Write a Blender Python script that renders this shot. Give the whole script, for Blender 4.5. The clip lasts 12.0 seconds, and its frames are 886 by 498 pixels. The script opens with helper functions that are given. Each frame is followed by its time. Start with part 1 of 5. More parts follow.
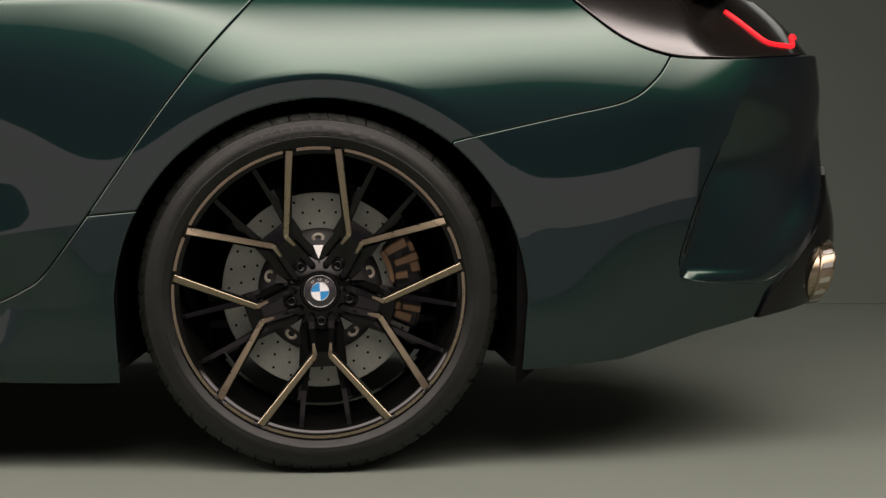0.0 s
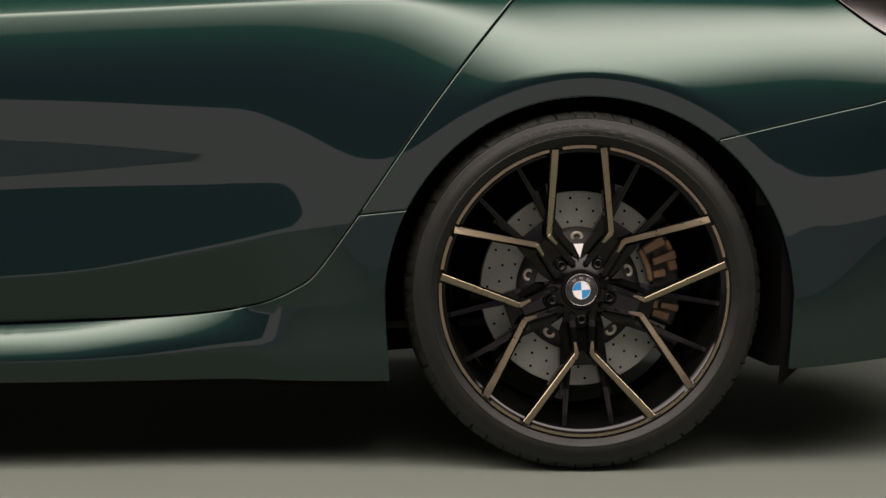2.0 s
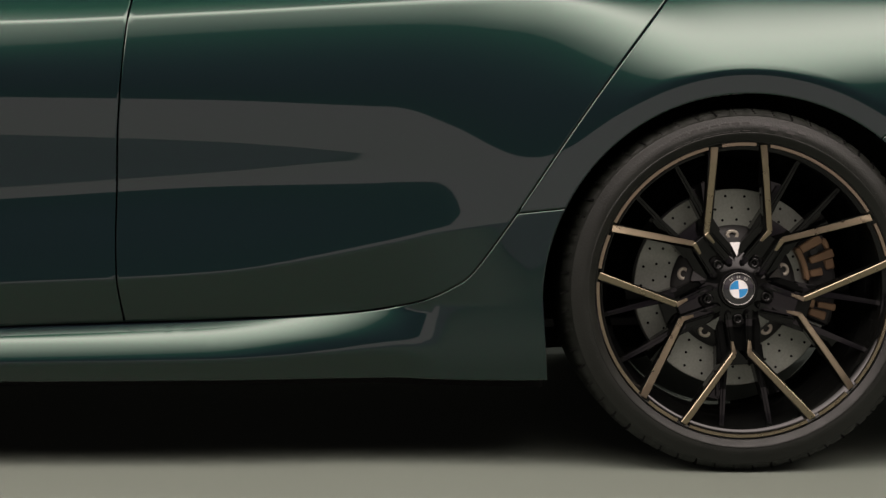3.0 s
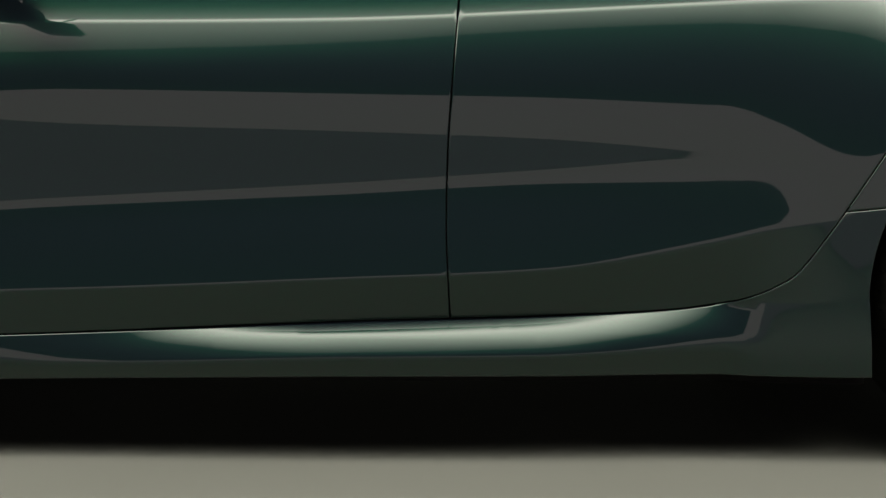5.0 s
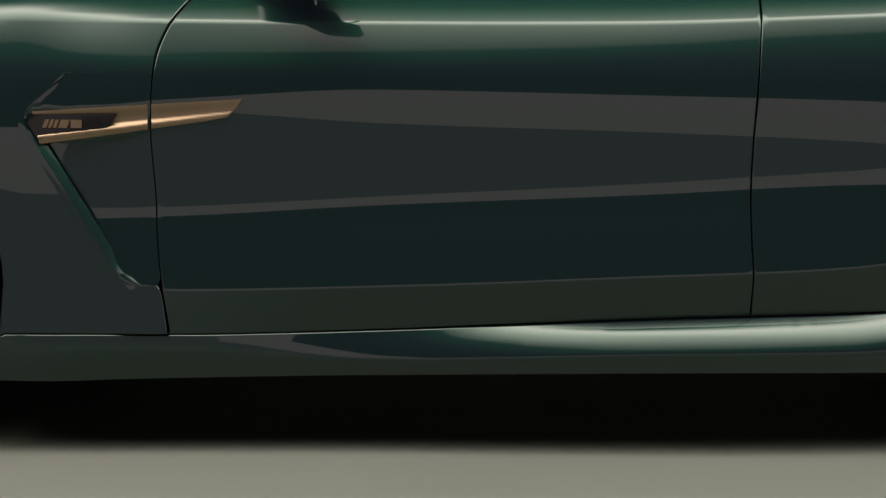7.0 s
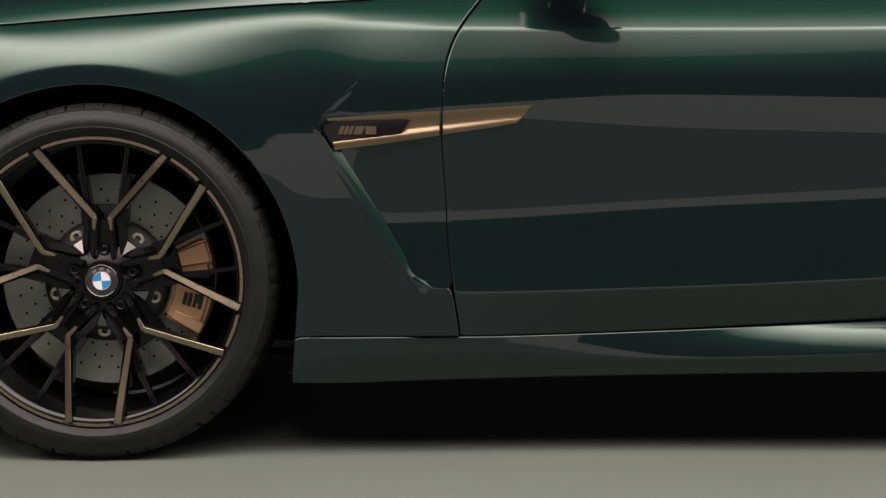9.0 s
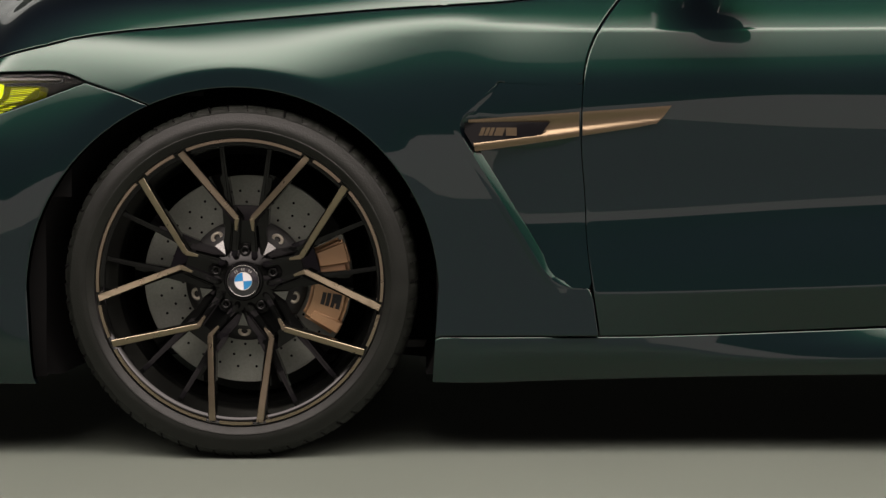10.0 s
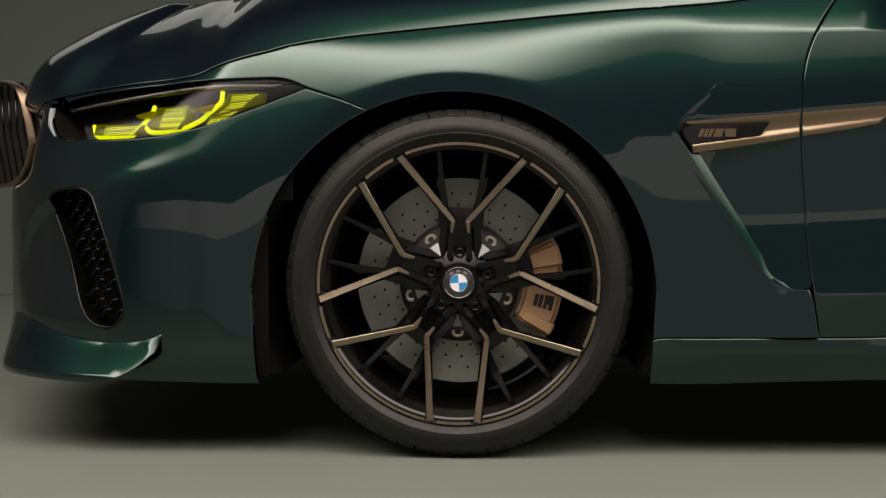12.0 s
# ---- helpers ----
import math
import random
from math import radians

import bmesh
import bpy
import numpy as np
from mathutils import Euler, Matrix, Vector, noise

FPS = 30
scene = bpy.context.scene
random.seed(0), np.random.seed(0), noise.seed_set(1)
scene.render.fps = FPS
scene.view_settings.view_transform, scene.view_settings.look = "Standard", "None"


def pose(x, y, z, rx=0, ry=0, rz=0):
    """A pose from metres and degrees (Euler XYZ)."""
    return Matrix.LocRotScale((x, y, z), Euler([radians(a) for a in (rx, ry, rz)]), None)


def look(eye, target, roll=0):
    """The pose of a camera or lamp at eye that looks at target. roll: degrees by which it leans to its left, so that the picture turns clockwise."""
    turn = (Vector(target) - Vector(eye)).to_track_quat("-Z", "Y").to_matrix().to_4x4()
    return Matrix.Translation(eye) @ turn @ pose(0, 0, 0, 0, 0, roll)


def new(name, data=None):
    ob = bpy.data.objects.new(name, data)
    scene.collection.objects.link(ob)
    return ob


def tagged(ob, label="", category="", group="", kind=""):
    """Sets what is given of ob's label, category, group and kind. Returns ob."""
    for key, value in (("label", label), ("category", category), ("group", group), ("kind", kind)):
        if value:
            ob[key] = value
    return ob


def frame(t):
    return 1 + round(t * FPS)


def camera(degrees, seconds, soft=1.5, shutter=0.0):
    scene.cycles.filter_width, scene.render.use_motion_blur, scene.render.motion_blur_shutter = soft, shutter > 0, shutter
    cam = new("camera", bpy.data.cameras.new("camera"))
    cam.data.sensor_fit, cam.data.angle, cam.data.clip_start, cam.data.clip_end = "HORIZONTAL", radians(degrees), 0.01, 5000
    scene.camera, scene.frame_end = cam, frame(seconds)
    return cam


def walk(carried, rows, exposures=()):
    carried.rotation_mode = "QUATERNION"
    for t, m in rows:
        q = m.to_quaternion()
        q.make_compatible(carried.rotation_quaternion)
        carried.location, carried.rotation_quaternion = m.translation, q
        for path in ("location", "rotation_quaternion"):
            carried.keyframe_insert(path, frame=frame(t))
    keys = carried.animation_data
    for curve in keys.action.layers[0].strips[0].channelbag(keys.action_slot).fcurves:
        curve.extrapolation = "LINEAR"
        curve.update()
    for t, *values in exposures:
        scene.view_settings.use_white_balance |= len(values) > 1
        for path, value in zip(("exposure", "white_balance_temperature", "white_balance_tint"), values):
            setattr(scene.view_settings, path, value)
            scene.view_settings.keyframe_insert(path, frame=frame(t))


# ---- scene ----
cam = camera(40.0, 12.0, soft=1.4)
PATH = [
    (0, (1.562, -3.314, 0.517), (1.724, -1.321, 0.45), 0.3),
    (0.5, (1.456, -3.311, 0.517), (1.636, -1.321, 0.45), 0.3),
    (1, (1.35, -3.307, 0.517), (1.513, -1.315, 0.448), 0.3),
    (1.5, (1.244, -3.299, 0.517), (1.378, -1.304, 0.447), 0.3),
    (2, (1.137, -3.289, 0.517), (1.225, -1.293, 0.446), 0.2),
    (2.5, (1.03, -3.278, 0.518), (1.082, -1.28, 0.444), 0.2),
    (3, (0.92, -3.273, 0.518), (0.936, -1.275, 0.443), 0.1),
    (3.5, (0.796, -3.265, 0.518), (0.8, -1.267, 0.443), -0.1),
    (3.7, (0.736, -3.265, 0.518), (0.734, -1.267, 0.443), -0.1),
    (5.5, (0.112, -3.293, 0.518), (0.148, -1.295, 0.435), 0.7),
    (6, (-0.055, -3.301, 0.518), (-0.002, -1.303, 0.437), 0.9),
    (6.5, (-0.213, -3.31, 0.518), (-0.144, -1.313, 0.434), 0.8),
    (7, (-0.366, -3.31, 0.518), (-0.295, -1.313, 0.432), 0.6),
    (8.8, (-0.895, -3.332, 0.521), (-0.804, -1.336, 0.434), 0.2),
    (9, (-0.945, -3.335, 0.521), (-0.858, -1.339, 0.435), 0.2),
    (9.5, (-1.05, -3.341, 0.521), (-0.99, -1.343, 0.436), 0.2),
    (10, (-1.139, -3.343, 0.522), (-1.119, -1.345, 0.436), 0.1),
    (10.5, (-1.218, -3.348, 0.523), (-1.236, -1.35, 0.437), -0.0),
    (11, (-1.289, -3.354, 0.523), (-1.35, -1.357, 0.438), -0.1),
    (11.5, (-1.354, -3.359, 0.523), (-1.441, -1.363, 0.439), -0.1),
    (12, (-1.417, -3.366, 0.523), (-1.522, -1.371, 0.44), -0.2),
]
walk(cam, [(t, look(eye, target, roll)) for t, eye, target, roll in PATH], exposures=[(0.0, 0.0), (12.0, 0.0)])

# ---- light: a dark studio, one large soft box overhead, a low strip light behind the camera ----
world = bpy.data.worlds.new("studio_dark")
world.use_nodes = True
world.node_tree.nodes["Background"].inputs[0].default_value = (0.02, 0.02, 0.019, 1)
world.node_tree.nodes["Background"].inputs[1].default_value = 0.3
scene.world = world


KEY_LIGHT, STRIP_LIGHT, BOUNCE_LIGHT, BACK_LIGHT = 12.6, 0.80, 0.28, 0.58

# ---- materials ----
def material(name, colour, rough=0.5, metal=0.0, coat=0.0, coat_rough=0.03, spread=0.0, scale=20.0, bump=0.0, bump_scale=200.0,
             emit=None, strength=0.0, rough_spread=0.0, spec=0.5, ior=1.45):
    m = bpy.data.materials.new(name)
    m.use_nodes = True
    nodes, links = m.node_tree.nodes, m.node_tree.links
    b = nodes["Principled BSDF"]
    b.inputs["Base Color"].default_value = (*colour, 1)
    b.inputs["Roughness"].default_value = rough
    b.inputs["Metallic"].default_value = metal
    b.inputs["Coat Weight"].default_value = coat
    b.inputs["Coat Roughness"].default_value = coat_rough
    b.inputs["Specular IOR Level"].default_value = spec
    b.inputs["IOR"].default_value = ior
    if emit:
        b.inputs["Emission Color"].default_value = (*emit, 1)
        b.inputs["Emission Strength"].default_value = strength
    place = nodes.new("ShaderNodeTexCoord")
    if spread or rough_spread:
        n = nodes.new("ShaderNodeTexNoise")
        n.inputs["Scale"].default_value, n.inputs["Detail"].default_value = scale, 6
        links.new(place.outputs["Object"], n.inputs["Vector"])
        if spread:
            mix = nodes.new("ShaderNodeMix")
            mix.data_type = "RGBA"
            mix.inputs["A"].default_value = (*[c * (1 - spread) for c in colour], 1)
            mix.inputs["B"].default_value = (*[min(1, c * (1 + spread)) for c in colour], 1)
            links.new(n.outputs["Fac"], mix.inputs["Factor"])
            links.new(mix.outputs["Result"], b.inputs["Base Color"])
        if rough_spread:
            mr = nodes.new("ShaderNodeMapRange")
            mr.inputs["To Min"].default_value, mr.inputs["To Max"].default_value = rough - rough_spread, rough + rough_spread
            links.new(n.outputs["Fac"], mr.inputs["Value"])
            links.new(mr.outputs["Result"], b.inputs["Roughness"])
    if bump:
        n = nodes.new("ShaderNodeTexNoise")
        n.inputs["Scale"].default_value, n.inputs["Detail"].default_value = bump_scale, 4
        links.new(place.outputs["Object"], n.inputs["Vector"])
        bp = nodes.new("ShaderNodeBump")
        bp.inputs["Strength"].default_value, bp.inputs["Distance"].default_value = bump, 0.002
        links.new(n.outputs["Fac"], bp.inputs["Height"])
        links.new(bp.outputs["Normal"], b.inputs["Normal"])
    return m


def car_paint():
    """Clear-coated paint of two flakes: a smooth green one and a rougher blue one."""
    m = material("green_metallic_paint", (0.0035, 0.0425, 0.0165), rough=0.315, metal=1.0, coat=1.0, coat_rough=0.02, spread=0.10, scale=900)
    nodes, links = m.node_tree.nodes, m.node_tree.links
    blue, mix = nodes.new("ShaderNodeBsdfPrincipled"), nodes.new("ShaderNodeMixShader")
    blue.inputs["Base Color"].default_value = (0.0082, 0.0095, 0.0225, 1)
    blue.inputs["Roughness"].default_value, blue.inputs["Metallic"].default_value = 0.60, 0.9
    blue.inputs["Coat Weight"].default_value, blue.inputs["Coat Roughness"].default_value = 1.0, 0.02
    for b in (nodes["Principled BSDF"], blue):
        b.inputs["Coat IOR"].default_value = 1.475
    mix.inputs[0].default_value = 0.5
    links.new(nodes["Principled BSDF"].outputs[0], mix.inputs[1])
    links.new(blue.outputs[0], mix.inputs[2])
    links.new(mix.outputs[0], nodes["Material Output"].inputs[0])
    return m


PAINT = car_paint()
BLACK = material("black_gloss", (0.0032, 0.0034, 0.0032), rough=0.08, rough_spread=0.04, scale=40, spec=0.30)
INNER = material("wheel_housing_black", (0.007, 0.007, 0.007), rough=0.95, bump=0.3, spec=0.05)
PAN = material("underbody_black", (0.05, 0.05, 0.05), rough=0.8, bump=0.3, spread=0.3)
GAP = material("seam_black", (0.005, 0.005, 0.005), rough=0.9, spec=0.05)
LAMP_BLACK = material("smoked_lamp_cover", (0.007, 0.006, 0.005), rough=0.25, spec=0.3, coat=1.0, coat_rough=0.12)
BRONZE = material("bronze_satin", (0.275, 0.230, 0.160), rough=0.29, metal=1.0, rough_spread=0.06, scale=60, bump=0.05, bump_scale=600)
GOLD = material("gold_bronze", (0.205, 0.158, 0.102), rough=0.38, metal=1.0, rough_spread=0.05, scale=60)
RUBBER = material("tyre_rubber", (0.0078, 0.0090, 0.0072), rough=0.44, rough_spread=0.13, scale=32, spread=0.4, bump=0.3, bump_scale=260, spec=0.34)
PRINT = material("tyre_lettering", (0.018, 0.0178, 0.0165), rough=0.5, bump=0.2, spec=0.4)
DISC = material("brake_disc_grey", (0.275, 0.290, 0.256), rough=0.52, metal=0.5, spread=0.22, scale=220, bump=0.25, bump_scale=420, spec=0.3)
BOBBIN = material("pale_stud_metal", (0.50, 0.46, 0.38), rough=0.45, metal=0.4)
STEEL = material("machined_steel", (0.55, 0.54, 0.50), rough=0.3, metal=1.0)
CAP_STEEL = material("dark_polished_steel", (0.16, 0.16, 0.155), rough=0.22, metal=1.0)
HAT = material("disc_hat_dark", (0.016, 0.0165, 0.0155), rough=0.55)
CALIPER = material("caliper_gold", (0.46, 0.28, 0.145), rough=0.42, metal=0.35, coat=0.3, spread=0.06, scale=30)
CALIPER_REAR = material("caliper_bronze", (0.20, 0.125, 0.07), rough=0.42, metal=0.5, spread=0.15, scale=40)
BADGE_WHITE = material("badge_white", (0.75, 0.75, 0.75), rough=0.25, coat=1)
BADGE_BLUE = material("badge_blue", (0.022, 0.22, 0.50), rough=0.25, coat=1)
BADGE_DARK = material("badge_black", (0.01, 0.01, 0.012), rough=0.2, coat=1)
RED_LIGHT = material("red_lamp", (0.3, 0.0, 0.0), emit=(1.0, 0.012, 0.02), strength=1.6)
YELLOW_LIGHT = material("yellow_lamp", (0.4, 0.38, 0.0), emit=(0.82, 0.88, 0.0), strength=0.95)
YELLOW_DIM = material("yellow_light_guide", (0.25, 0.24, 0.0), rough=0.3, emit=(0.72, 0.74, 0.0), strength=0.32)
GLASS_DARK = material("dark_glass", (0.004, 0.005, 0.005), rough=0.03, coat=1)
YELLOW_PLATE = material("yellow_lens_plate", (0.10, 0.10, 0.0), rough=0.25, emit=(0.6, 0.62, 0.0), strength=0.05)
FLOOR = material("studio_floor_grey", (0.143, 0.165, 0.139), rough=0.62, spread=0.06, scale=1.3, rough_spread=0.08, bump=0.04, bump_scale=60)
WALL = material("backdrop_grey", (0.16, 0.16, 0.148), rough=0.9, spread=0.05, scale=1.0)
PALE_WALL = material("pale_grey_wall", (0.20, 0.20, 0.19), rough=0.9, spread=0.04, scale=1.0)
DARK_WALL = material("studio_blue_black", (0.022, 0.028, 0.036), rough=0.95, spread=0.3, scale=3)


# ---- mesh helpers ----
def part(name, bm, mat, parent=None, label="", smooth=True):
    me = bpy.data.meshes.new(name)
    bm.to_mesh(me)
    bm.free()
    me.materials.append(mat)
    if smooth:
        me.shade_smooth()
    ob = new(name, me)
    ob.parent = parent
    if label:
        tagged(ob, label)
    return ob


def sharp_part(name, bm, mat, parent=None, label="", angle=32):
    for e in bm.edges:
        if len(e.link_faces) == 2 and e.calc_face_angle(0) > radians(angle):
            e.smooth = False
    return part(name, bm, mat, parent, label)


def thing(name, place=(0, 0, 0), **tags):
    ob = new(name)
    ob.location = place
    return tagged(ob, **tags)


def box(bm, lo, hi, m=None):
    r = bmesh.ops.create_cube(bm, size=1.0)
    c = [(a + b) / 2 for a, b in zip(lo, hi)]
    sc = [max(1e-5, b - a) for a, b in zip(lo, hi)]
    t = Matrix.Translation(c) @ Matrix.Diagonal((*sc, 1))
    bmesh.ops.transform(bm, matrix=(m @ t) if m else t, verts=r["verts"])
    return r["verts"]


def bevelled(bm, w, seg=2):
    bmesh.ops.bevel(bm, geom=[e for e in bm.edges], offset=w, segments=seg, affect="EDGES", clamp_overlap=True)
    return bm


def spun(profile, n=96, closed=False):
    """A ring from (radius, outward) points, turned round the y axis; outward is -y."""
    bm = bmesh.new()
    rings = []
    for r, w in profile:
        rings.append([bm.verts.new((r * math.cos(2 * math.pi * k / n), -w, r * math.sin(2 * math.pi * k / n))) for k in range(n)])
    last = len(rings) if closed else len(rings) - 1
    for i in range(last):
        a, b = rings[i], rings[(i + 1) % len(rings)]
        for k in range(n):
            bm.faces.new((a[k], a[(k + 1) % n], b[(k + 1) % n], b[k]))
    bmesh.ops.recalc_face_normals(bm, faces=bm.faces)
    return bm


def prism(outline, w0, w1, bm=None):
    """A flat outline of (x, z), from the outward distance w0 to w1 (outward is -y); w may be a function of (x, z)."""
    bm = bm or bmesh.new()
    f0 = w0 if callable(w0) else (lambda x, z: w0)
    f1 = w1 if callable(w1) else (lambda x, z: w1)
    a = [bm.verts.new((x, -f0(x, z), z)) for x, z in outline]
    b = [bm.verts.new((x, -f1(x, z), z)) for x, z in outline]
    n = len(outline)
    bm.faces.new(a)
    bm.faces.new(b)
    for i in range(n):
        bm.faces.new((a[i], a[(i + 1) % n], b[(i + 1) % n], b[i]))
    bmesh.ops.recalc_face_normals(bm, faces=bm.faces)
    return bm


def tube(points, radius, n=8, squash=1.0):
    """A round bar along points; radius may be a list."""
    bm = bmesh.new()
    rad = radius if isinstance(radius, list) else [radius] * len(points)
    pts = [Vector(p) for p in points]
    rings = []
    for i, p in enumerate(pts):
        d = (pts[min(i + 1, len(pts) - 1)] - pts[max(i - 1, 0)]).normalized()
        u = d.cross(Vector((0, 1, 0)))
        u = u.normalized() if u.length > 1e-4 else Vector((1, 0, 0))
        v = d.cross(u)
        rings.append([bm.verts.new(p + (u * math.cos(2 * math.pi * k / n) + v * squash * math.sin(2 * math.pi * k / n)) * rad[i]) for k in range(n)])
    for a, b in zip(rings, rings[1:]):
        for k in range(n):
            bm.faces.new((a[k], a[(k + 1) % n], b[(k + 1) % n], b[k]))
    bm.faces.new(rings[0])
    bm.faces.new(rings[-1])
    bmesh.ops.recalc_face_normals(bm, faces=bm.faces)
    return bm



# ---- studio: floor, backdrop, unseen walls and ceiling, lights ----
def sheet(name, corners, mat, thick, label):
    bm = bmesh.new()
    vs = [bm.verts.new(c) for c in corners]
    f = bm.faces.new(vs)
    r = bmesh.ops.extrude_face_region(bm, geom=[f])
    middle = sum((v.co for v in vs), Vector()) / 4
    out = (middle - Vector((0, -0.4, 2.0))) * Vector((0 if abs(middle.x) < 1 else 1, 1 if abs(middle.y) > 5 else 0, 0 if abs(middle.x) > 1 or abs(middle.y) > 5 else 1))
    for g in r["geom"]:
        if isinstance(g, bmesh.types.BMVert):
            g.co += out.normalized() * thick
    bmesh.ops.recalc_face_normals(bm, faces=bm.faces)
    return tagged(part(name, bm, mat, smooth=False), label, name.split("_")[0], kind="structure")


def studio():
    sheet("floor", [(-9, -8, 0), (9, -8, 0), (9, 7.5, 0), (-9, 7.5, 0)], FLOOR, 0.2, "smooth pale grey painted studio floor")
    # backdrop: a cove that rises from the floor behind the car
    bm = bmesh.new()
    prof = [(3.2, 0.002)] + [(3.2 + 3.8 * math.sin(a), 3.8 - 3.8 * math.cos(a) + 0.002) for a in [math.pi / 2 * (k / 36) ** 1.4 for k in range(1, 37)]]
    back = [(y + 0.2, z - 0.1) for y, z in prof]
    loops = [[bm.verts.new((x, y, z)) for y, z in prof] + [bm.verts.new((x, y, z)) for y, z in reversed(back)] for x in (-9, 9)]
    n = len(loops[0])
    for k in range(n):
        bm.faces.new((loops[0][k], loops[1][k], loops[1][(k + 1) % n], loops[0][(k + 1) % n]))
    bm.faces.new(loops[0])
    bm.faces.new(loops[1])
    bmesh.ops.recalc_face_normals(bm, faces=bm.faces)
    tagged(sharp_part("backdrop", bm, FLOOR), "grey floor paint that curves up behind the car", "backdrop", kind="structure")
    sheet("wall_backdrop", [(-9, 7.0, 3.802), (9, 7.0, 3.802), (9, 7.0, 5.2), (-9, 7.0, 5.2)], FLOOR, 0.1, "pale grey studio back wall")
    # unseen walls and ceiling, added to close the room and tone the paint's reflections
    sheet("wall_camera_side", [(-9, -8, 0), (-9, -8, 5.2), (9, -8, 5.2), (9, -8, 0)], DARK_WALL, 0.1, "unseen blue-black wall behind the camera, added for dark reflections in the paint")
    sheet("wall_nose_side", [(-9, 7.2, 0), (-9, 7.2, 5.2), (-9, -8, 5.2), (-9, -8, 0)], PALE_WALL, 0.1, "unseen grey wall past the nose, added to close the studio")
    sheet("wall_tail_side", [(9, -8, 0), (9, -8, 5.2), (9, 7.2, 5.2), (9, 7.2, 0)], WALL, 0.1, "unseen grey wall past the tail, added to close the studio")
    sheet("ceiling", [(-9, -8, 5.2), (-9, 7.2, 5.2), (9, 7.2, 5.2), (9, -8, 5.2)], DARK_WALL, 0.1, "unseen blue-black ceiling added to close the studio")


studio()


def glow(name, colour, strength, fall=None):
    """A lamp's cloth. fall: where along its own y the light fades (dark, full, full, dark)."""
    m = bpy.data.materials.new(name)
    m.use_nodes = True
    nodes, links = m.node_tree.nodes, m.node_tree.links
    nodes.remove(nodes["Principled BSDF"])
    em = nodes.new("ShaderNodeEmission")
    em.inputs["Color"].default_value, em.inputs["Strength"].default_value = (*colour, 1), strength
    if fall:
        place = nodes.new("ShaderNodeTexCoord")
        xyz = nodes.new("ShaderNodeSeparateXYZ")
        links.new(place.outputs["Object"], xyz.inputs[0])
        product = None
        for axis, a, b, *even in fall:
            mr = nodes.new("ShaderNodeMapRange")
            mr.interpolation_type = "LINEAR" if even else "SMOOTHSTEP"
            mr.inputs["From Min"].default_value, mr.inputs["From Max"].default_value = a, b
            links.new(xyz.outputs[axis], mr.inputs["Value"])
            if product is None:
                product = mr.outputs["Result"]
            else:
                mul = nodes.new("ShaderNodeMath")
                mul.operation = "MULTIPLY"
                links.new(product, mul.inputs[0])
                links.new(mr.outputs["Result"], mul.inputs[1])
                product = mul.outputs[0]
        mul = nodes.new("ShaderNodeMath")
        mul.operation = "MULTIPLY"
        mul.inputs[1].default_value = strength
        links.new(product, mul.inputs[0])
        links.new(mul.outputs[0], em.inputs["Strength"])
    links.new(em.outputs[0], nodes["Material Output"].inputs[0])
    return m


def soft_box(name, m, wide, deep, mat, label):
    """A framed lamp cloth in its own xy plane, shining towards -z."""
    ob = thing(name, label=label, category="lamp")
    ob.matrix_world = m
    bm = bmesh.new()
    f = bm.faces.new([bm.verts.new(c) for c in ((-wide / 2, -deep / 2, 0), (-wide / 2, deep / 2, 0), (wide / 2, deep / 2, 0), (wide / 2, -deep / 2, 0))])
    part("diffuser", bm, mat, ob, "glowing white diffuser cloth", smooth=False)
    bm = bmesh.new()
    for lo, hi in (((-wide / 2 - .05, -deep / 2 - .05, -.03), (-wide / 2, deep / 2 + .05, .08)), ((wide / 2, -deep / 2 - .05, -.03), (wide / 2 + .05, deep / 2 + .05, .08)),
                   ((-wide / 2, -deep / 2 - .05, -.03), (wide / 2, -deep / 2, .08)), ((-wide / 2, deep / 2, -.03), (wide / 2, deep / 2 + .05, .08)),
                   ((-wide / 2, -deep / 2, .04), (wide / 2, deep / 2, .06))):
        box(bm, lo, hi)
    part("frame", bm, DARK_WALL, ob, "black frame and backing", smooth=False)
    return ob


# overhead cloth, brightest over the near flank and fading towards the camera
KEY_BOX = soft_box("overhead_soft_box", Matrix.Translation((0, -2.9, 3.7)), 15.0, 5.6,
         glow("soft_box_cloth", (1.07, 0.92, 0.86), KEY_LIGHT, [("Y", 1.2, 0.3), ("Y", -3.6, 0.7, 1), ("Y", -3.6, 0.7, 1), ("X", -7.4, -6.2), ("X", 7.4, 6.2)]), "large overhead soft box with white cloth")
for x in (-7.3, 7.3):
    for y in (-5.6, -0.2):
        part("hanger", tube([(x, y, 3.74), (x, y, 5.195)], 0.012, 8), DARK_WALL, None, "thin black steel hanger rod")
for ob in [o for o in scene.objects if o.name.startswith("hanger")]:
    ob.parent = KEY_BOX
    ob.matrix_parent_inverse = KEY_BOX.matrix_world.inverted()
# an unseen smaller one, added to brighten the floor and cove behind the car
BACK_BOX = soft_box("back_fill_box", Matrix.Translation((0, 4.7, 4.3)), 15.0, 3.0, glow("back_box_cloth", (1.0, 0.97, 0.9), BACK_LIGHT), "unseen long soft box added to brighten the backdrop")
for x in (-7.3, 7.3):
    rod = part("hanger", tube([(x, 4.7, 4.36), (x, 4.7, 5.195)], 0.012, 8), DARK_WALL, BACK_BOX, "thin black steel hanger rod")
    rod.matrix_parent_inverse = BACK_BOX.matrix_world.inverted()
